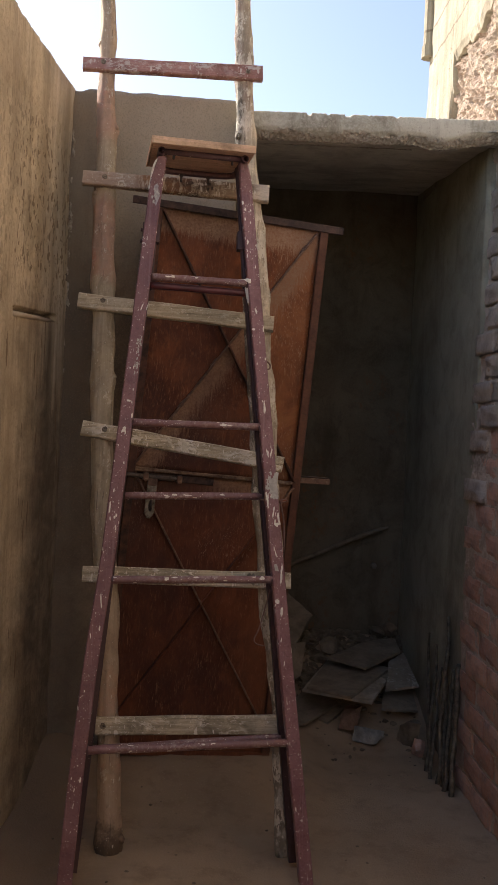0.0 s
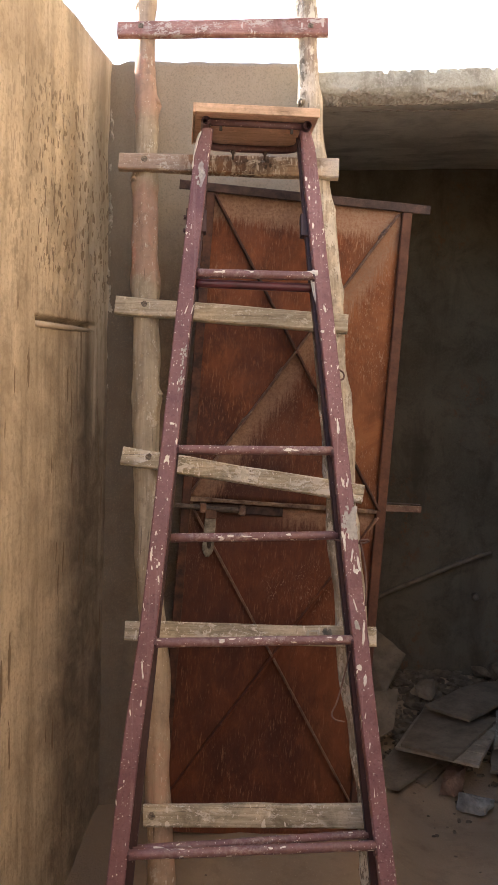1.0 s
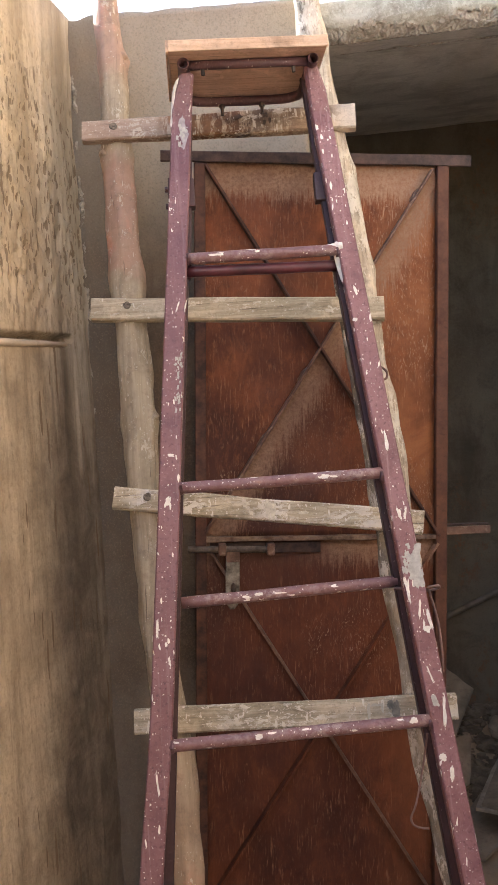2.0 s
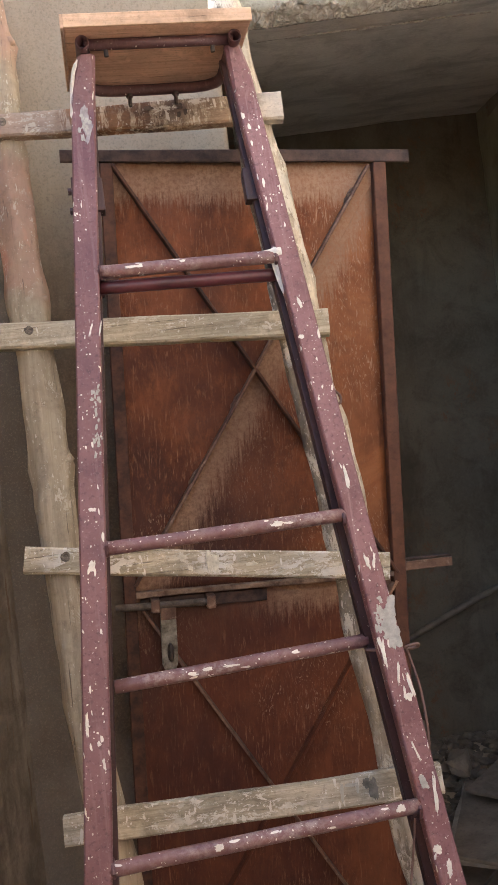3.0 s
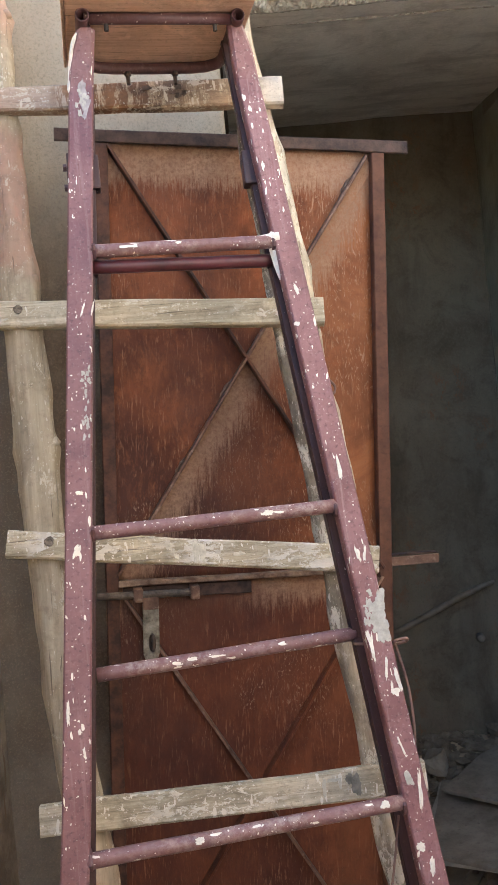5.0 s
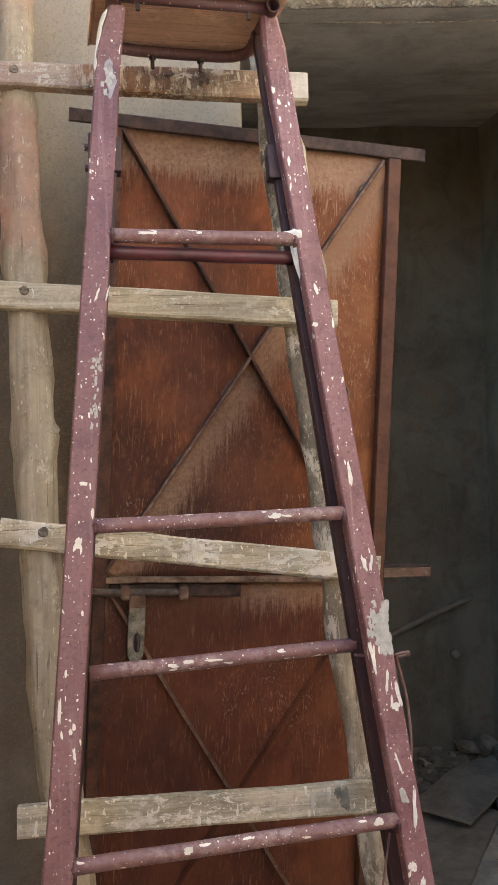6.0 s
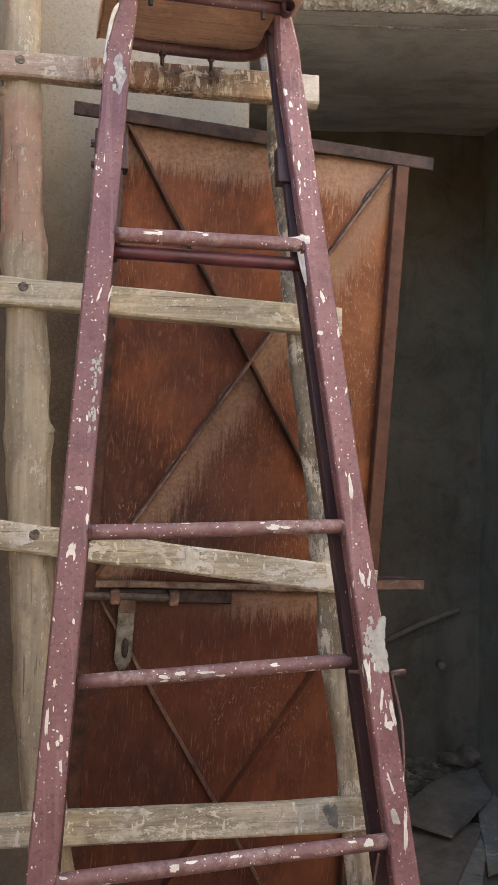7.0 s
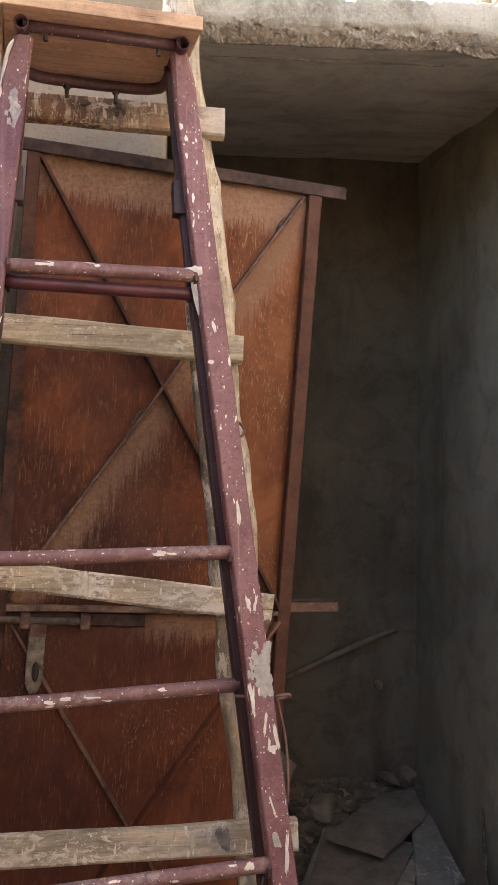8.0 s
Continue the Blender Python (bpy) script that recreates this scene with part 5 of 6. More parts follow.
def build_stepladder():
    base = leaning(2.60, 0.195, 0.2, -0.2)
    g = thing("step_ladder", base, "maroon-painted steel stepladder spattered with whitewash", "ladder")

    def bar(name, a, b, wide, deep, mat=M_MAROON, label="", n=12, cham=0.002):
        bm = bmesh.new()
        beam(bm, a, b, wide, deep, n, cham, 0.0005, a[0] * 9)
        return part(name, bm, mat, g, label)

    left = part("rail", ladder_rail(bmesh.new(), rail_l, 2.352, 0.045, 0.030, 1), M_MAROON, g)
    right = part("rail", ladder_rail(bmesh.new(), rail_r, 2.362, 0.043, 0.030, -1), M_MAROON_F, g, "rail of faded dusty maroon paint")
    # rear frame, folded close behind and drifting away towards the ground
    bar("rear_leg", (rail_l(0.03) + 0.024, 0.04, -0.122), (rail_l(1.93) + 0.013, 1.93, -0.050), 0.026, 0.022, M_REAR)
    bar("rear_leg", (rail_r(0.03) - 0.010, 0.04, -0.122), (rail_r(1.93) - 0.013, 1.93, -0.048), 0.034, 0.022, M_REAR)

    def rung(name, a, b, r, mat=M_MAROON_B, label=""):
        bm = bmesh.new()
        n = 14
        pts = []
        for i in range(n + 1):
            t = i / n
            pts.append((a[0] + (b[0] - a[0]) * t, a[1] + (b[1] - a[1]) * t + 0.001 * noise.noise((t * 4, a[1], 0.0)), a[2] + (b[2] - a[2]) * t))
        tube(bm, pts, r, 14, 0.0)
        return part(name, bm, mat, g, label, True)

    rungs = {}
    for l, r in ((1.933, 1.936), (1.431, 1.435), (0.924, 0.932), (0.413, 0.424)):
        rungs[l] = rung("rung", (rail_l(l) + 0.018, l, -0.012), (rail_r(r) - 0.018, r, -0.012), 0.0125)
    rungs[1.203] = rung("rear_bar", (rail_l(1.2) + 0.030, 1.198, -0.076), (rail_r(1.2) - 0.020, 1.210, -0.075), 0.0125)
    rung("rear_bar", (rail_l(1.9) + 0.02, 1.912, -0.034), (rail_r(1.9) - 0.02, 1.909, -0.036), 0.0125, M_CRIMSON, "deep crimson rear bar")
    rung("rear_bar", (rail_l(0.42) + 0.03, 0.402, -0.104), (rail_r(0.42) - 0.02, 0.428, -0.104), 0.011)
    # weld beads at the rung ends
    for l in (1.933, 1.431, 0.925, 0.413):
        for u in (rail_l(l) + 0.024, rail_r(l) - 0.023):
            bm = bmesh.new()
            tube(bm, [(u - 0.003, l, -0.012), (u, l, -0.012), (u + 0.003, l, -0.012)], [0.0145, 0.0155, 0.0145], 12, 0.3)
            part("weld", bm, M_MAROON_D, g)

    # seat: horizontal, in the ladder's own frame
    up = (base.to_3x3().inverted() @ Vector((0, 0, 1))).normalized()
    fwd = up.cross(Vector((1, 0, 0))).normalized() * -1          # away from the yard
    if fwd.z > 0:
        fwd = -fwd
    o = Vector((0.080, 2.391, 0.087))                            # middle of the board's front top edge
    s = Matrix(((1, fwd.x, up.x, o.x), (0, fwd.y, up.y, o.y), (0, fwd.z, up.z, o.z), (0, 0, 0, 1)))
    hw, deep = 0.174, 0.272
    bm = bmesh.new()
    block(bm, (-hw, 0.0, -0.023), (hw, deep, 0.0), 0.004, s)
    board = part("seat_board", bm, M_PLY, g, "orange-brown plywood top board")
    bm = bmesh.new()
    block(bm, (-hw - 0.001, -0.006, -0.024), (hw + 0.001, -0.0005, 0.001), 0.002, s)
    part("edge_strip", bm, M_PLY_EDGE, board, "pale front edge strip")
    bm = bmesh.new()
    block(bm, (-hw - 0.006, -0.004, -0.025), (-hw - 0.0005, deep, 0.002), 0.002, s)
    part("edge_strip", bm, M_PLY_EDGE, board, "pale side edge strip")
    # tube frame under the board: front bar between two open sockets, round-cornered loop behind
    zt = -0.035
    bm = bmesh.new()
    tube(bm, [s @ Vector((x, 0.048, zt + 0.002)) for x in (-0.140, 0.0, 0.143)], 0.0105, 12)
    part("seat_bar", bm, M_MAROON_D, g, "", True)
    bm = bmesh.new()
    loop = [(-0.140, 0.06), (-0.140, 0.20), (-0.132, 0.225), (-0.112, 0.240), (-0.085, 0.245), (0.0, 0.247), (0.085, 0.245), (0.112, 0.240), (0.134, 0.225), (0.142, 0.20), (0.142, 0.06)]
    tube(bm, [s @ Vector((x, y, zt - 0.004)) for x, y in loop], 0.0115, 12)
    part("seat_frame", bm, M_MAROON_D, g, "maroon tube bent round under the board", True)
    for x in (-0.143, 0.145):
        bm = bmesh.new()
        sec = [(math.cos(2 * math.pi * j / 16), math.sin(2 * math.pi * j / 16)) for j in range(16)]
        def ring(k, y):
            return [s @ Vector((x + c * k, y, zt + q * k)) for c, q in sec]
        sweep(bm, [ring(0.009, 0.10), ring(0.0125, 0.10), ring(0.0130, 0.030), ring(0.0122, 0.028), ring(0.0100, 0.030), ring(0.0096, 0.094)], False)
        part("socket", bm, M_MAROON_D, g, "open end of a steel tube", True)
    for x, y, h in ((-0.10, 0.050, 0.024), (0.103, 0.050, 0.024), (-0.052, 0.245, 0.026), (0.046, 0.245, 0.026)):
        bm = bmesh.new()
        bolt(bm, s @ Vector((x, y, zt - 0.012 if y > 0.1 else zt + 0.004)), -up, 0.0045, h)
        part("bolt", bm, M_IRON, g)
    # braces from the seat loop down to the hinge, with their clips
    for sgn, x, u in ((-1, -0.136, rail_l(1.95) + 0.012), (1, 0.138, rail_r(1.95) - 0.014)):
        bm = bmesh.new()
        a = s @ Vector((x * 1.02, 0.125, zt - 0.006))
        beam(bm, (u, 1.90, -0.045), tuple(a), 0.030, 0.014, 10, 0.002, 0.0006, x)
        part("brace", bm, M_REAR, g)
        bm = bmesh.new()
        v = 2.06
        p = Vector((u, 1.90, -0.045)).lerp(a, 0.42)
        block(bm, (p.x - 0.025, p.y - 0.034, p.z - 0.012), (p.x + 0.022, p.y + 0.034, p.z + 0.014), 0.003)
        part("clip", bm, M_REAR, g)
        bm = bmesh.new()
        bolt(bm, (p.x - 0.026, p.y + 0.012, p.z), (1, 0, 0), 0.005, 0.012)
        part("bolt", bm, M_IRON, g)
    bm = bmesh.new()
    beam(bm, (rail_l(2.12) - 0.025, 2.055, -0.02), (rail_l(2.12) - 0.023, 2.125, -0.02), 0.006, 0.020, 4, 0.002)
    bolt(bm, (rail_l(2.1) - 0.032, 2.10, -0.018), (1, 0, 0), 0.004, 0.012)
    bolt(bm, (rail_l(2.1) - 0.032, 2.06, -0.018), (1, 0, 0), 0.004, 0.012)
    part("clip", bm, M_REAR, g)
    # whitened hinge
    bm = bmesh.new()
    tube(bm, [(rail_r(1.93) - 0.075 + 0.009 * i, 1.9405 + 0.002 * noise.noise((i * 1.3, 0.0, 2.0)), -0.006) for i in range(8)], [0.002, 0.003, 0.004, 0.004, 0.005, 0.007, 0.011, 0.010], 10, 0.8)
    tube(bm, [(rail_r(1.925 - 0.009 * i) - 0.0235, 1.925 - 0.009 * i, -0.016) for i in range(8)], [0.006, 0.006, 0.0055, 0.005, 0.0045, 0.0035, 0.0025, 0.001], 10, 0.6)
    part("hinge", bm, M_LIME, g, "hinge caked with white paint")
    # splashes of paint: along, up, width, height
    spots = [(0.344, 1.226, 0.034, 0.076, 3), (0.349, 1.262, 0.016, 0.044, 3), (0.326, 1.232, 0.022, 0.060, 2), (0.328, 1.262, 0.026, 0.060, 2), (0.322, 1.190, 0.011, 0.056, 1), (0.318, 1.205, 0.008, 0.024, 1), (0.342, 1.152, 0.007, 0.046, 1), (0.359, 1.132, 0.010, 0.052, 1), (0.353, 1.110, 0.022, 0.014, 1), (0.347, 1.118, 0.006, 0.024, 1), (0.348, 1.022, 0.005, 0.036, 1), (0.357, 0.862, 0.020, 0.018, 1), (0.371, 0.828, 0.013, 0.034, 1), (0.352, 0.970, 0.014, 0.024, 3),
             (0.369, 0.947, 0.009, 0.066, 1), (0.309, 1.502, 0.009, 0.050, 1), (0.320, 1.346, 0.009, 0.028, 1), (0.333, 1.347, 0.007, 0.030, 1), (0.277, 1.835, 0.011, 0.022, 1), (-0.072, 2.245, 0.016, 0.080, 4), (-0.070, 2.205, 0.010, 0.050, 4), (-0.074, 2.225, 0.024, 0.080, 2),
             (-0.118, 1.672, 0.018, 0.105, 2), (-0.120, 1.625, 0.018, 0.07, 2), (-0.112, 1.70, 0.018, 0.07, 2), (-0.154, 1.404, 0.015, 0.027, 1), (-0.189, 1.152, 0.007, 0.046, 1), (-0.205, 0.857, 0.006, 0.050, 1), (-0.109, 1.822, 0.005, 0.027, 1),
             (-0.169, 1.086, 0.007, 0.022, 1), (-0.142, 1.500, 0.016, 0.008, 1), (-0.092, 1.822, 0.005, 0.03, 1), (-0.174, 1.119, 0.008, 0.010, 1), (0.270, 1.77, 0.018, 0.008, 1)]
    for k, (u, v, w, h, kind) in enumerate(spots):
        slant = -0.09 if u > 0 else 0.09
        flakes = scuffs(u, v, w, h, k * 1.31, 14, slant) if kind == 2 else [(u, v, w, h, 0.0004)]
        for i, (fu, fv, fw, fh, fz) in enumerate(flakes):
            bm = bmesh.new()
            splash(bm, fu, fv, fw * (0.8 if kind == 1 else 1.0), fh, fz, k * 1.31 + i * 0.77, slant + (0.25 * math.sin(k * 2.3 + i) if fw < 0.02 else 0.0))
            for p in bm.verts:
                p.co.z += 0.034 * smooth_step(2.232, 2.352, p.co.y) ** 2
            part("paint_splash", bm, {1: M_LIME, 4: M_SCUFF}.get(kind, M_LIME_GREY), right if u > 0 else left)
    bm = bmesh.new()
    edge = [2.24 + 0.0085 * i for i in range(13)]
    tube(bm, [(rail_l(v) - 0.0225 * (1 - 0.05 * smooth_step(2.232, 2.352, v) - 0.22 * smooth_step(2.302, 2.352, v) ** 2) + 0.003 * smooth_step(2.232, 2.352, v) + 0.006 * smooth_step(2.302, 2.352, v) ** 2 + 0.0015, v, -0.004 + 0.034 * smooth_step(2.232, 2.352, v) ** 2) for v in edge], [0.001] + [0.0036 + 0.001 * noise.noise((i * 0.7, 3.0, 0.0)) for i in range(11)] + [0.001], 8, 0.3)
    part("paint_run", bm, M_LIME, left)
    for k, (u, v, w, h) in enumerate(((0.022, 1.209, 0.020, 0.008), (0.066, 1.208, 0.030, 0.004), (-0.019, 1.934, 0.034, 0.006), (0.072, 1.937, 0.014, 0.006), (-0.003, 0.929, 0.016, 0.012), (0.305, 0.936, 0.016, 0.014), (0.172, 1.434, 0.021, 0.011))):
        bm = bmesh.new()
        splash(bm, u, v - (0.004 if 1.1 < v < 1.3 else 0.0), w, h, -0.0628 if 1.1 < v < 1.3 else 0.0010, k * 2.17 + 9)
        part("paint_splash", bm, M_LIME, rungs[min(rungs, key=lambda n: abs(n - v))])
    return g


build_stepladder()


def wire(name, m, pts, r, label, mat=M_RUST):
    bm = bmesh.new()
    fine = []
    for i in range(len(pts) - 1):
        p0, p1, p2, p3 = (Vector(pts[max(i - 1, 0)]), Vector(pts[i]), Vector(pts[i + 1]), Vector(pts[min(i + 2, len(pts) - 1)]))
        for k in range(6):
            t = k / 6
            fine.append(0.5 * (2 * p1 + (p2 - p0) * t + (2 * p0 - 5 * p1 + 4 * p2 - p3) * t * t + (3 * p1 - p0 - 3 * p2 + p3) * t ** 3))
    fine.append(Vector(pts[-1]))
    tube(bm, fine, r, 8, 0.1)
    ob = mesh_object(name, bm, mat, True)
    ob.matrix_world = m
    return tagged(ob, label, "wire")


LADDER = leaning(2.60, 0.195, 0.2, -0.2)
wire("tie_wire", LADDER, [(0.300, 1.195, -0.034), (0.345, 1.190, -0.036), (0.372, 1.186, -0.030), (0.390, 1.189, -0.018), (0.386, 1.194, -0.008), (0.366, 1.191, -0.010), (0.372, 1.176, -0.020), (0.382, 1.12, -0.022), (0.384, 1.06, -0.024), (0.383, 1.02, -0.03)], 0.0028, "rusty tie wire looped round the ladder rail")
wire("wire_ring", LADDER, [(0.300, 1.676, -0.036), (0.322, 1.675, -0.048), (0.333, 1.670, -0.052), (0.339, 1.661, -0.052), (0.337, 1.650, -0.052), (0.328, 1.645, -0.050)], 0.0026, "small rusty wire ring on the ladder")
wire("hanging_wire", LADDER, [(0.345, 0.90, -0.062), (0.334, 0.86, -0.060), (0.328, 0.84, -0.058), (0.316, 0.80, -0.056), (0.303, 0.763, -0.055), (0.292, 0.742, -0.055), (0.296, 0.728, -0.053), (0.311, 0.722, -0.05), (0.324, 0.720, -0.05)], 0.0022, "thin rusty wire hanging from the ladder")


# ---- rubble in the shed ----
def slab_tile(name, corners, thick, mat, label, ribs=False, seed=0.0):
    """A broken flat tile from its top corners."""
    c = [Vector(p) for p in corners]
    n = (c[1] - c[0]).cross(c[-1] - c[0]).normalized()
    if n.z < 0:
        n = -n
    pts = []
    for i, p in enumerate(c):
        q = c[(i + 1) % len(c)]
        for k in range(5):
            t = k / 5
            j = p.lerp(q, t)
            side = (q - p).normalized().cross(n)
            pts.append(j + side * (0.006 * noise.noise((j.x * 23 + seed, j.y * 23, seed)) if k else 0))
    bm = bmesh.new()
    mid = sum(pts, Vector()) / len(pts)
    shrink = lambda k, d: [mid + (p - mid) * k - n * d for p in pts]
    sweep(bm, [shrink(1.0, thick), shrink(1.0, 0.002), shrink(0.992, 0.0)])
    edges = []
    if ribs:
        a = (c[1] - c[0]).normalized()
        b = n.cross(a)
        m = Matrix(((a.x, b.x, n.x, mid.x), (a.y, b.y, n.y, mid.y), (a.z, b.z, n.z, mid.z), (0, 0, 0, 1)))
        for i in range(7):
            t = (i + 0.5) / 7
            end, w = c[1].lerp(c[2], t), 0.085 * (1 - t) + 0.012
            o = m.inverted() @ end
            rib = bmesh.new()
            block(rib, (o.x - w, o.y - 0.003, -0.004), (o.x - 0.004, o.y + 0.003, 0.003), 0.0, m)
            edges.append(mesh_object("rib", rib, mat))
    ob = mesh_object(name, bm, mat)
    for e in edges:
        e.parent = ob
    return tagged(ob, label, "tile", "broken tiles on the rubble")


T = 0.012
slab_tile("cement_tile", [(0.426, 4.384, 0.287), (0.603, 4.266, 0.272), (0.81, 4.50, 0.303), (0.812, 4.70, 0.329), (0.70, 4.655, 0.323), (0.608, 4.585, 0.314), (0.556, 4.525, 0.306)], T, M_TILE, "large grey-brown tile lying on the rubble heap", False, 1.0)
slab_tile("cement_tile", [(0.31, 4.08, 0.219), (0.501, 3.943, 0.222), (0.747, 4.40, 0.243), (0.46, 4.56, 0.248)], T, M_TILE, "dusty brown cement tile under another tile", False, 2.0)
slab_tile("cement_tile", [(0.289, 4.08, 0.205), (0.594, 3.923, 0.208), (0.777, 4.437, 0.229), (0.45, 4.57, 0.235)], T, M_TILE_PALE, "pale cement tile with a ribbed back", True, 3.0)
slab_tile("cement_tile", [(0.688, 4.157, 0.20), (0.859, 4.215, 0.212), (0.838, 4.56, 0.285), (0.745, 4.45, 0.262)], T, M_TILE_BLUE, "bluish-grey tile splashed with mortar", False, 4.0)
slab_tile("cement_tile", [(0.66, 4.06, 0.14), (0.84, 4.12, 0.12), (0.85, 4.32, 0.16), (0.70, 4.28, 0.17)], T, M_TILE, "broken grey tile at the heap's foot", False, 5.0)
slab_tile("cement_tile", [(0.17, 4.03, 0.075), (0.298, 3.99, 0.073), (0.47, 4.17, 0.125), (0.33, 4.33, 0.15)], T, M_TILE, "brown tile sloping down to the earth", False, 6.0)
slab_tile("cement_tile", [(0.371, 4.09, 0.07), (0.413, 4.06, 0.064), (0.53, 4.20, 0.11), (0.455, 4.20, 0.115)], T, M_TILE, "narrow tile shard on the earth", False, 7.0)
slab_tile("cement_tile", [(0.195, 4.17, 0.19), (0.285, 4.20, 0.235), (0.31, 4.30, 0.375), (0.18, 4.28, 0.36)], T, M_TILE, "tile propped on edge against rubble", False, 8.0)
slab_tile("cement_tile", [(0.17, 4.42, 0.30), (0.25, 4.40, 0.32), (0.355, 4.60, 0.455), (0.21, 4.66, 0.56)], T, M_TILE, "tile leaning upright on the rubble", False, 9.0)


def chunk(bm, c, size, seed, sub=2):
    """An angular lump."""
    r = bmesh.ops.create_icosphere(bm, subdivisions=sub, radius=1)
    turn = Euler((seed * 1.7, seed * 2.3, seed * 0.9)).to_matrix()
    for v in r["verts"]:
        p = v.co.copy()
        for k in range(7):
            d = Vector((math.sin(seed * 3 + k * 2.1), math.cos(seed * 5 + k * 1.7), math.sin(seed + k * 4.3))).normalized()
            over = p.dot(d) - 0.62
            if over > 0:
                p -= d * over
        p *= 1 + 0.08 * noise.noise(p * 3 + Vector((seed, 0, 0)))
        p = turn @ p
        v.co = Vector(c) + Vector((p.x * size[0], p.y * size[1], p.z * size[2]))
    return bm


def lump(name, c, size, seed, mat, label, category):
    """A broken brick or stone: a block with knocked-off corners and worn faces, lying at a slant."""
    bm = bmesh.new()
    block(bm, (-1, -1, -1), (1, 1, 1))
    bmesh.ops.subdivide_edges(bm, edges=list(bm.edges), cuts=5, use_grid_fill=True)
    for k in range(6):
        n = Vector((math.sin(seed * 3 + k * 2.1), math.cos(seed * 5 + k * 1.7), 0.6 * math.sin(seed + k * 4.3))).normalized()
        for v in bm.verts:
            over = v.co.dot(n) - 0.84
            if over > 0:
                v.co -= n * over
    turn = Euler((seed * 0.31 % 0.5, seed * 0.47 % 0.5, seed * 1.9)).to_matrix()
    for v in bm.verts:
        p = v.co * (1 + 0.10 * noise.noise(v.co * 2.1 + Vector((seed, 0, 0))) + 0.05 * noise.noise(v.co * 6 + Vector((seed, 3, 0))))
        v.co = turn @ Vector((p.x * size[0], p.y * size[1], p.z * size[2]))
    low = min(v.co.z for v in bm.verts)
    ob = mesh_object(name, bm, mat)
    ob.location = (c[0], c[1], ground_height(c[0], c[1]) - low - 0.008 if len(c) == 2 else c[2])
    return tagged(ob, label, category)


lump("stone", (0.59, 3.955), (0.054, 0.042, 0.034), 1.3, M_STONE, "pale grey angular stone on the earth", "stone")
lump("broken_brick", (0.515, 4.06), (0.056, 0.042, 0.040), 2.2, M_OCHRE, "chipped brown brick half by the tiles", "brick")
lump("broken_brick", (0.775, 3.98), (0.038, 0.035, 0.055), 3.4, M_RUBBLE, "brown brick lump beside the tiles", "brick")
lump("broken_brick", (0.80, 3.86), (0.028, 0.026, 0.034), 4.1, M_BRICK, "small reddish brick lump on the earth", "brick")
lump("broken_brick", (0.452, 4.60, 0.292), (0.046, 0.032, 0.034), 5.6, M_TILE, "buff broken brick on the rubble", "brick")
lump("broken_brick", (0.775, 4.69, 0.375), (0.042, 0.028, 0.026), 6.2, M_RUBBLE, "dusty brick lump on top of the heap", "brick")
lump("broken_brick", (0.715, 4.70, 0.36), (0.040, 0.026, 0.022), 7.9, M_RUBBLE, "flat brown brick lump in the rubble", "brick")


def build_rubble():
    bm = bmesh.new()
    rnd = random.Random(4)
    for i in range(1500):
        x, y = rnd.uniform(-0.05, 0.86), rnd.uniform(3.75, 4.74) if i < 500 else rnd.uniform(4.36, 4.75)
        if y < 4.1 and rnd.random() < 0.8:
            continue
        s = rnd.uniform(0.005, 0.026) * (1.1 if y > 4.4 else 0.45 if y < 4.08 else 0.7)
        h = ground_height(x, y)
        chunk(bm, (x, y, h + s * 0.25), (s * rnd.uniform(0.8, 1.6), s * rnd.uniform(0.8, 1.4), s * rnd.uniform(0.5, 1.0)), rnd.uniform(0, 20), 1)
    for i in range(45):
        x, y = rnd.uniform(-0.72, 0.86), rnd.uniform(2.4, 3.75)
        s = rnd.uniform(0.002, 0.007)
        chunk(bm, (x, y, ground_height(x, y) + s * 0.2), (s * 1.3, s, s * 0.7), rnd.uniform(0, 20), 1)
    tagged(mesh_object("rubble", bm, M_RUBBLE), "heap of brown brick and mortar rubble with pebbles", "rubble", "", "stuff")


build_rubble()


def stick(a, b, r, seed, label="dry brown stick leaning on the brick wall"):
    a, b = Vector(a), Vector(b)
    bm = bmesh.new()
    pts = [a.lerp(b, i / 12) + Vector((0.012 * noise.noise((i * 0.35, seed, 0)), 0.016 * noise.noise((i * 0.4, seed, 4)), 0)) for i in range(13)]
    tube(bm, pts, [r * (1.2 - 0.4 * i / 12 + 0.35 * noise.noise((i * 0.8, seed, 9.0))) for i in range(13)], 8, 0.5)
    tagged(mesh_object("stick", bm, M_STICK, True), label, "stick", "sticks against the wall")


for k, (x0, y0, y1, z1, r) in enumerate(((0.82, 3.55, 3.76, 0.64, 0.0065), (0.84, 3.84, 4.07, 0.50, 0.0045), (0.80, 3.67, 3.93, 0.48, 0.0055), (0.835, 3.52, 3.76, 0.47, 0.007), (0.85, 3.42, 3.59, 0.48, 0.008),
                                        (0.86, 3.60, 3.68, 0.42, 0.006), (0.80, 3.60, 3.85, 0.40, 0.005), (0.83, 3.47, 3.66, 0.44, 0.006), (0.855, 3.48, 3.60, 0.46, 0.0065))):
    stick((x0, y0, ground_height(x0, y0) - 0.004), (right_x(y1) - 0.014, y1, z1), r * 1.3, k * 1.7)

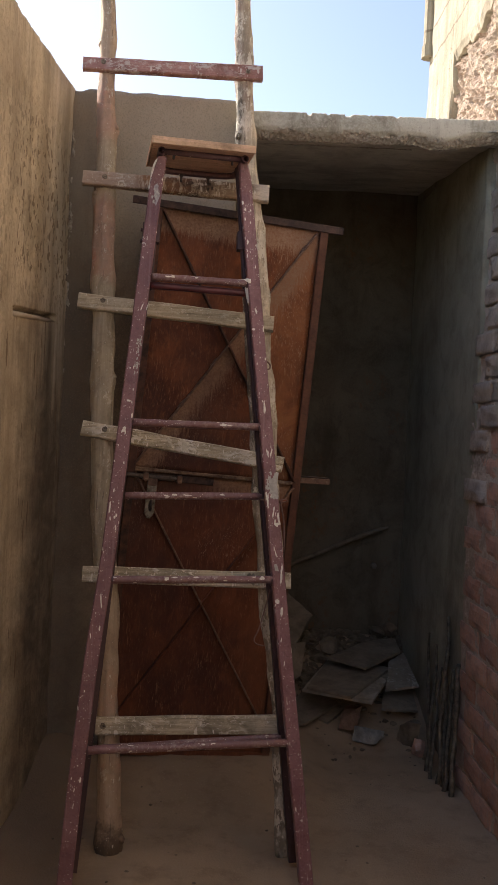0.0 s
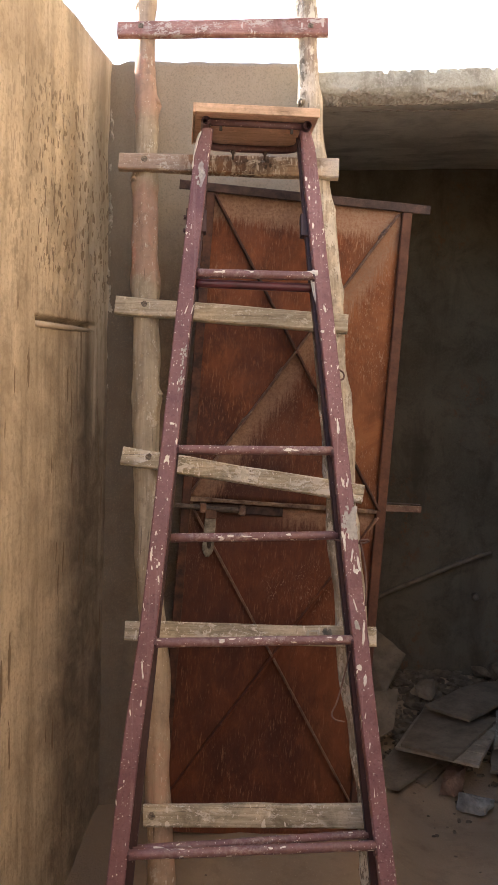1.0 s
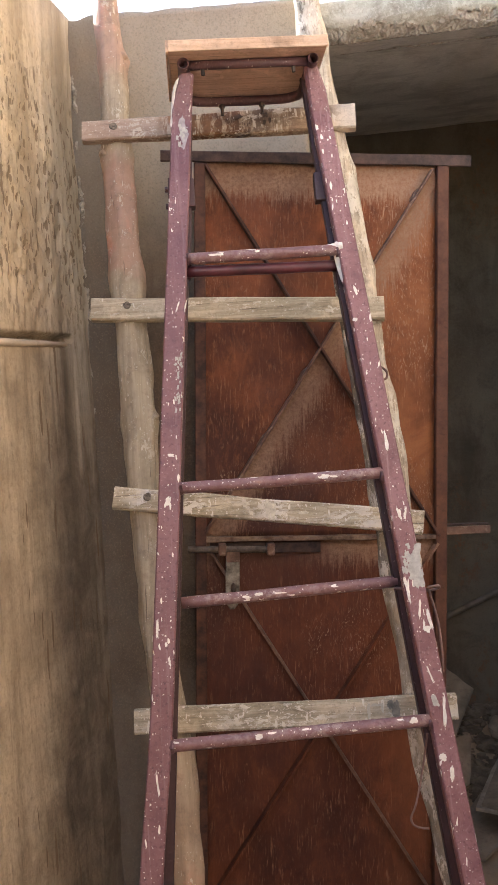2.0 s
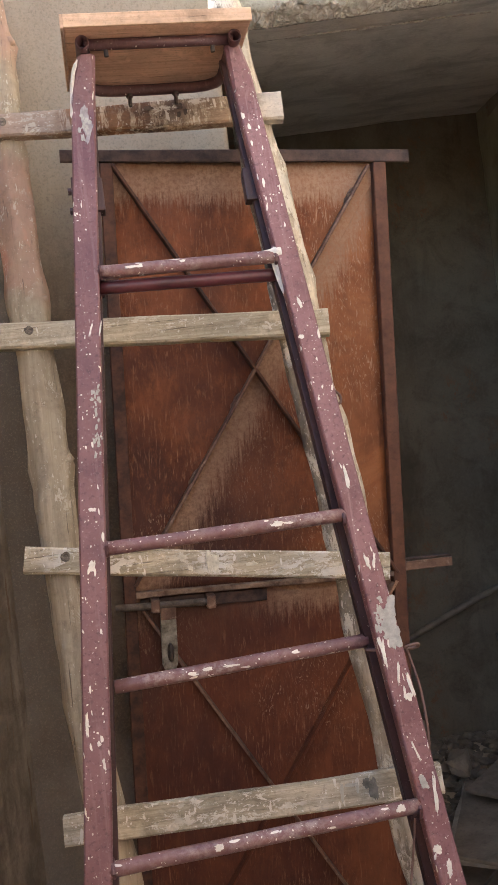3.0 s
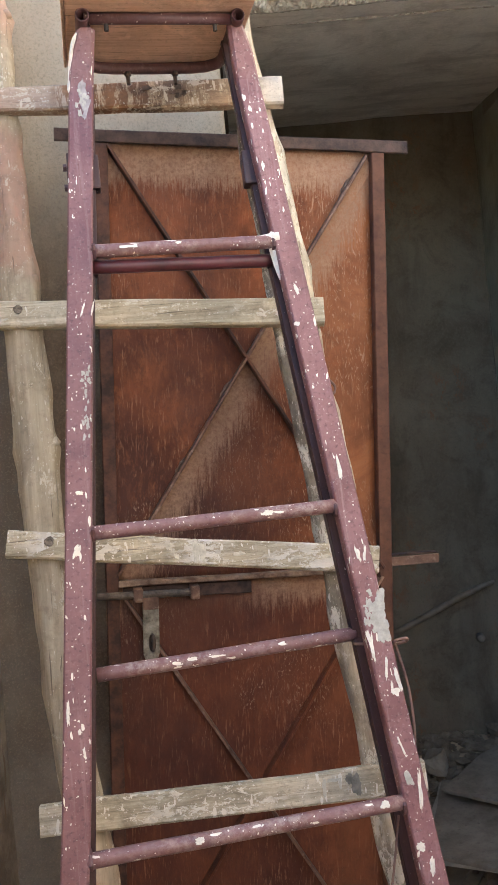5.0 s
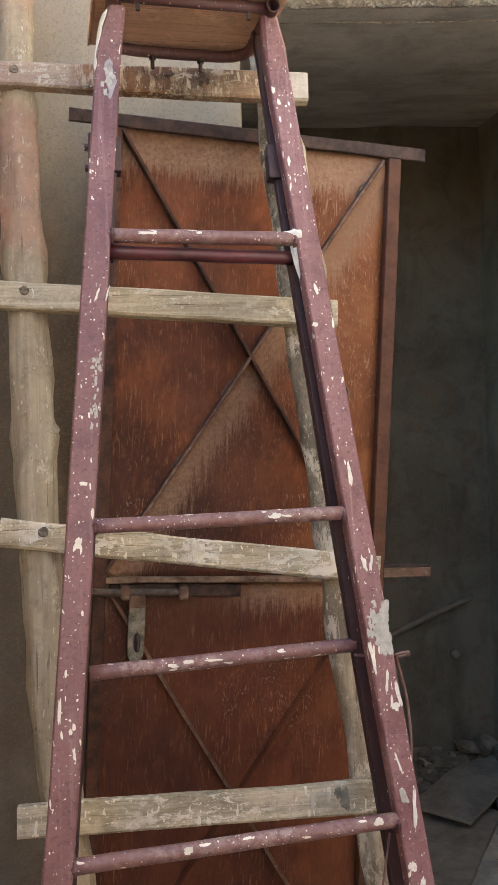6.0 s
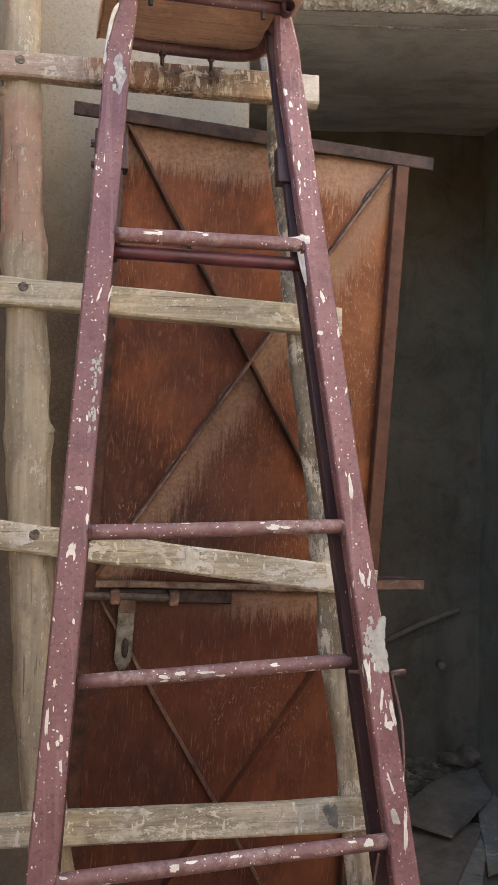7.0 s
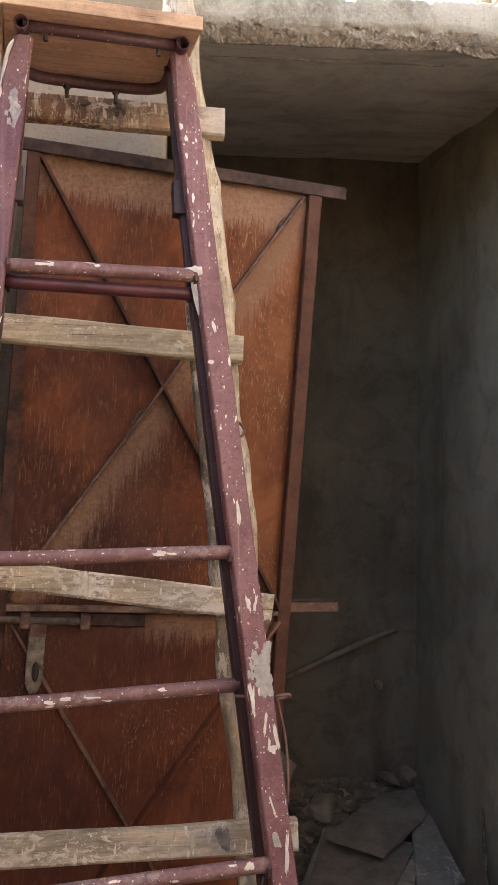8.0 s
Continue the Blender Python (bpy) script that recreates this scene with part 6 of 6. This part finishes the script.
bm = bmesh.new()
tube(bm, [(-0.05, 4.71, 0.555), (0.30, 4.715, 0.725), (0.60, 4.715, 0.862), (0.70, 4.715, 0.903), (0.752, 4.715, 0.918)], [0.0118, 0.0118, 0.0115, 0.0105, 0.006], 14, 0.06)
tagged(mesh_object("pipe", bm, M_PIPE, True), "dull grey pipe leaning along the shed wall", "pipe")
bm = bmesh.new()
tube(bm, [(0.685, 4.752, 0.705), (0.685, 4.722, 0.704), (0.685, 4.718, 0.704)], [0.016, 0.016, 0.011], 12)
tagged(mesh_object("pipe_plug", bm, M_PIPE, True), "small grey-green plug set in the shed wall", "plug")


# ---- bricks of the yard wall ----
def build_bricks():
    rnd = random.Random(7)
    shapes, mud = [], []
    for k in range(12):
        bm = bmesh.new()
        block(bm, (-0.020, -0.113, -0.0425), (0.040, 0.113, 0.0425))
        bmesh.ops.subdivide_edges(bm, edges=[e for e in bm.edges if all(v.co.x < 0 for v in e.verts)], cuts=3 if k < 6 else 6, use_grid_fill=True)
        for v in bm.verts:
            far = Vector((k * 5, 0, 0))
            v.co += Vector((1.2, 0.6, 0.5)) * ((0.0045 if k < 6 else 0.006) * noise.noise(v.co * 26 + far))
            if k >= 6 and v.co.x < 0:
                v.co.x += 0.007 * noise.noise(v.co * 45 + far) + 0.005 * noise.noise(v.co * 90 + far)
            if v.co.x < 0 and (abs(v.co.y) > 0.10 or abs(v.co.z) > 0.033):
                v.co.x += 0.006 if k < 6 else 0.0025
        me = bpy.data.meshes.new("brick")
        bm.to_mesh(me)
        bm.free()
        me.polygons.foreach_set("use_smooth", [k >= 6] * len(me.polygons))
        me.materials.append(M_BRICK if k < 6 else M_MUDBRICK)
        (shapes if k < 6 else mud).append(me)
    course = 0.0975
    for row in range(27):
        z = 0.03 + row * course
        for col in range(6):
            y = 3.50 - col * 0.238 - (0.119 if row % 2 else 0.0)
            if y < 2.35:
                continue
            muddy = z + rnd.uniform(-0.15, 0.15) > 1.32
            ob = new("brick", (mud if muddy else shapes)[rnd.randrange(6)])
            ob.parent = wall_east
            push = rnd.uniform(-0.006, 0.006) + (0.004 if not muddy else -0.004)
            ob.matrix_world = Matrix.Translation((right_x(y) + push + set_back(z), y + rnd.uniform(-0.005, 0.005), z)) @ Matrix.Rotation(radians(3.5 + rnd.uniform(-1.5, 1.5) * (0.5 if muddy else 1.0)), 4, "Z") @ Matrix.Rotation(radians(rnd.uniform(-0.9, 0.9)), 4, "X")


build_bricks()
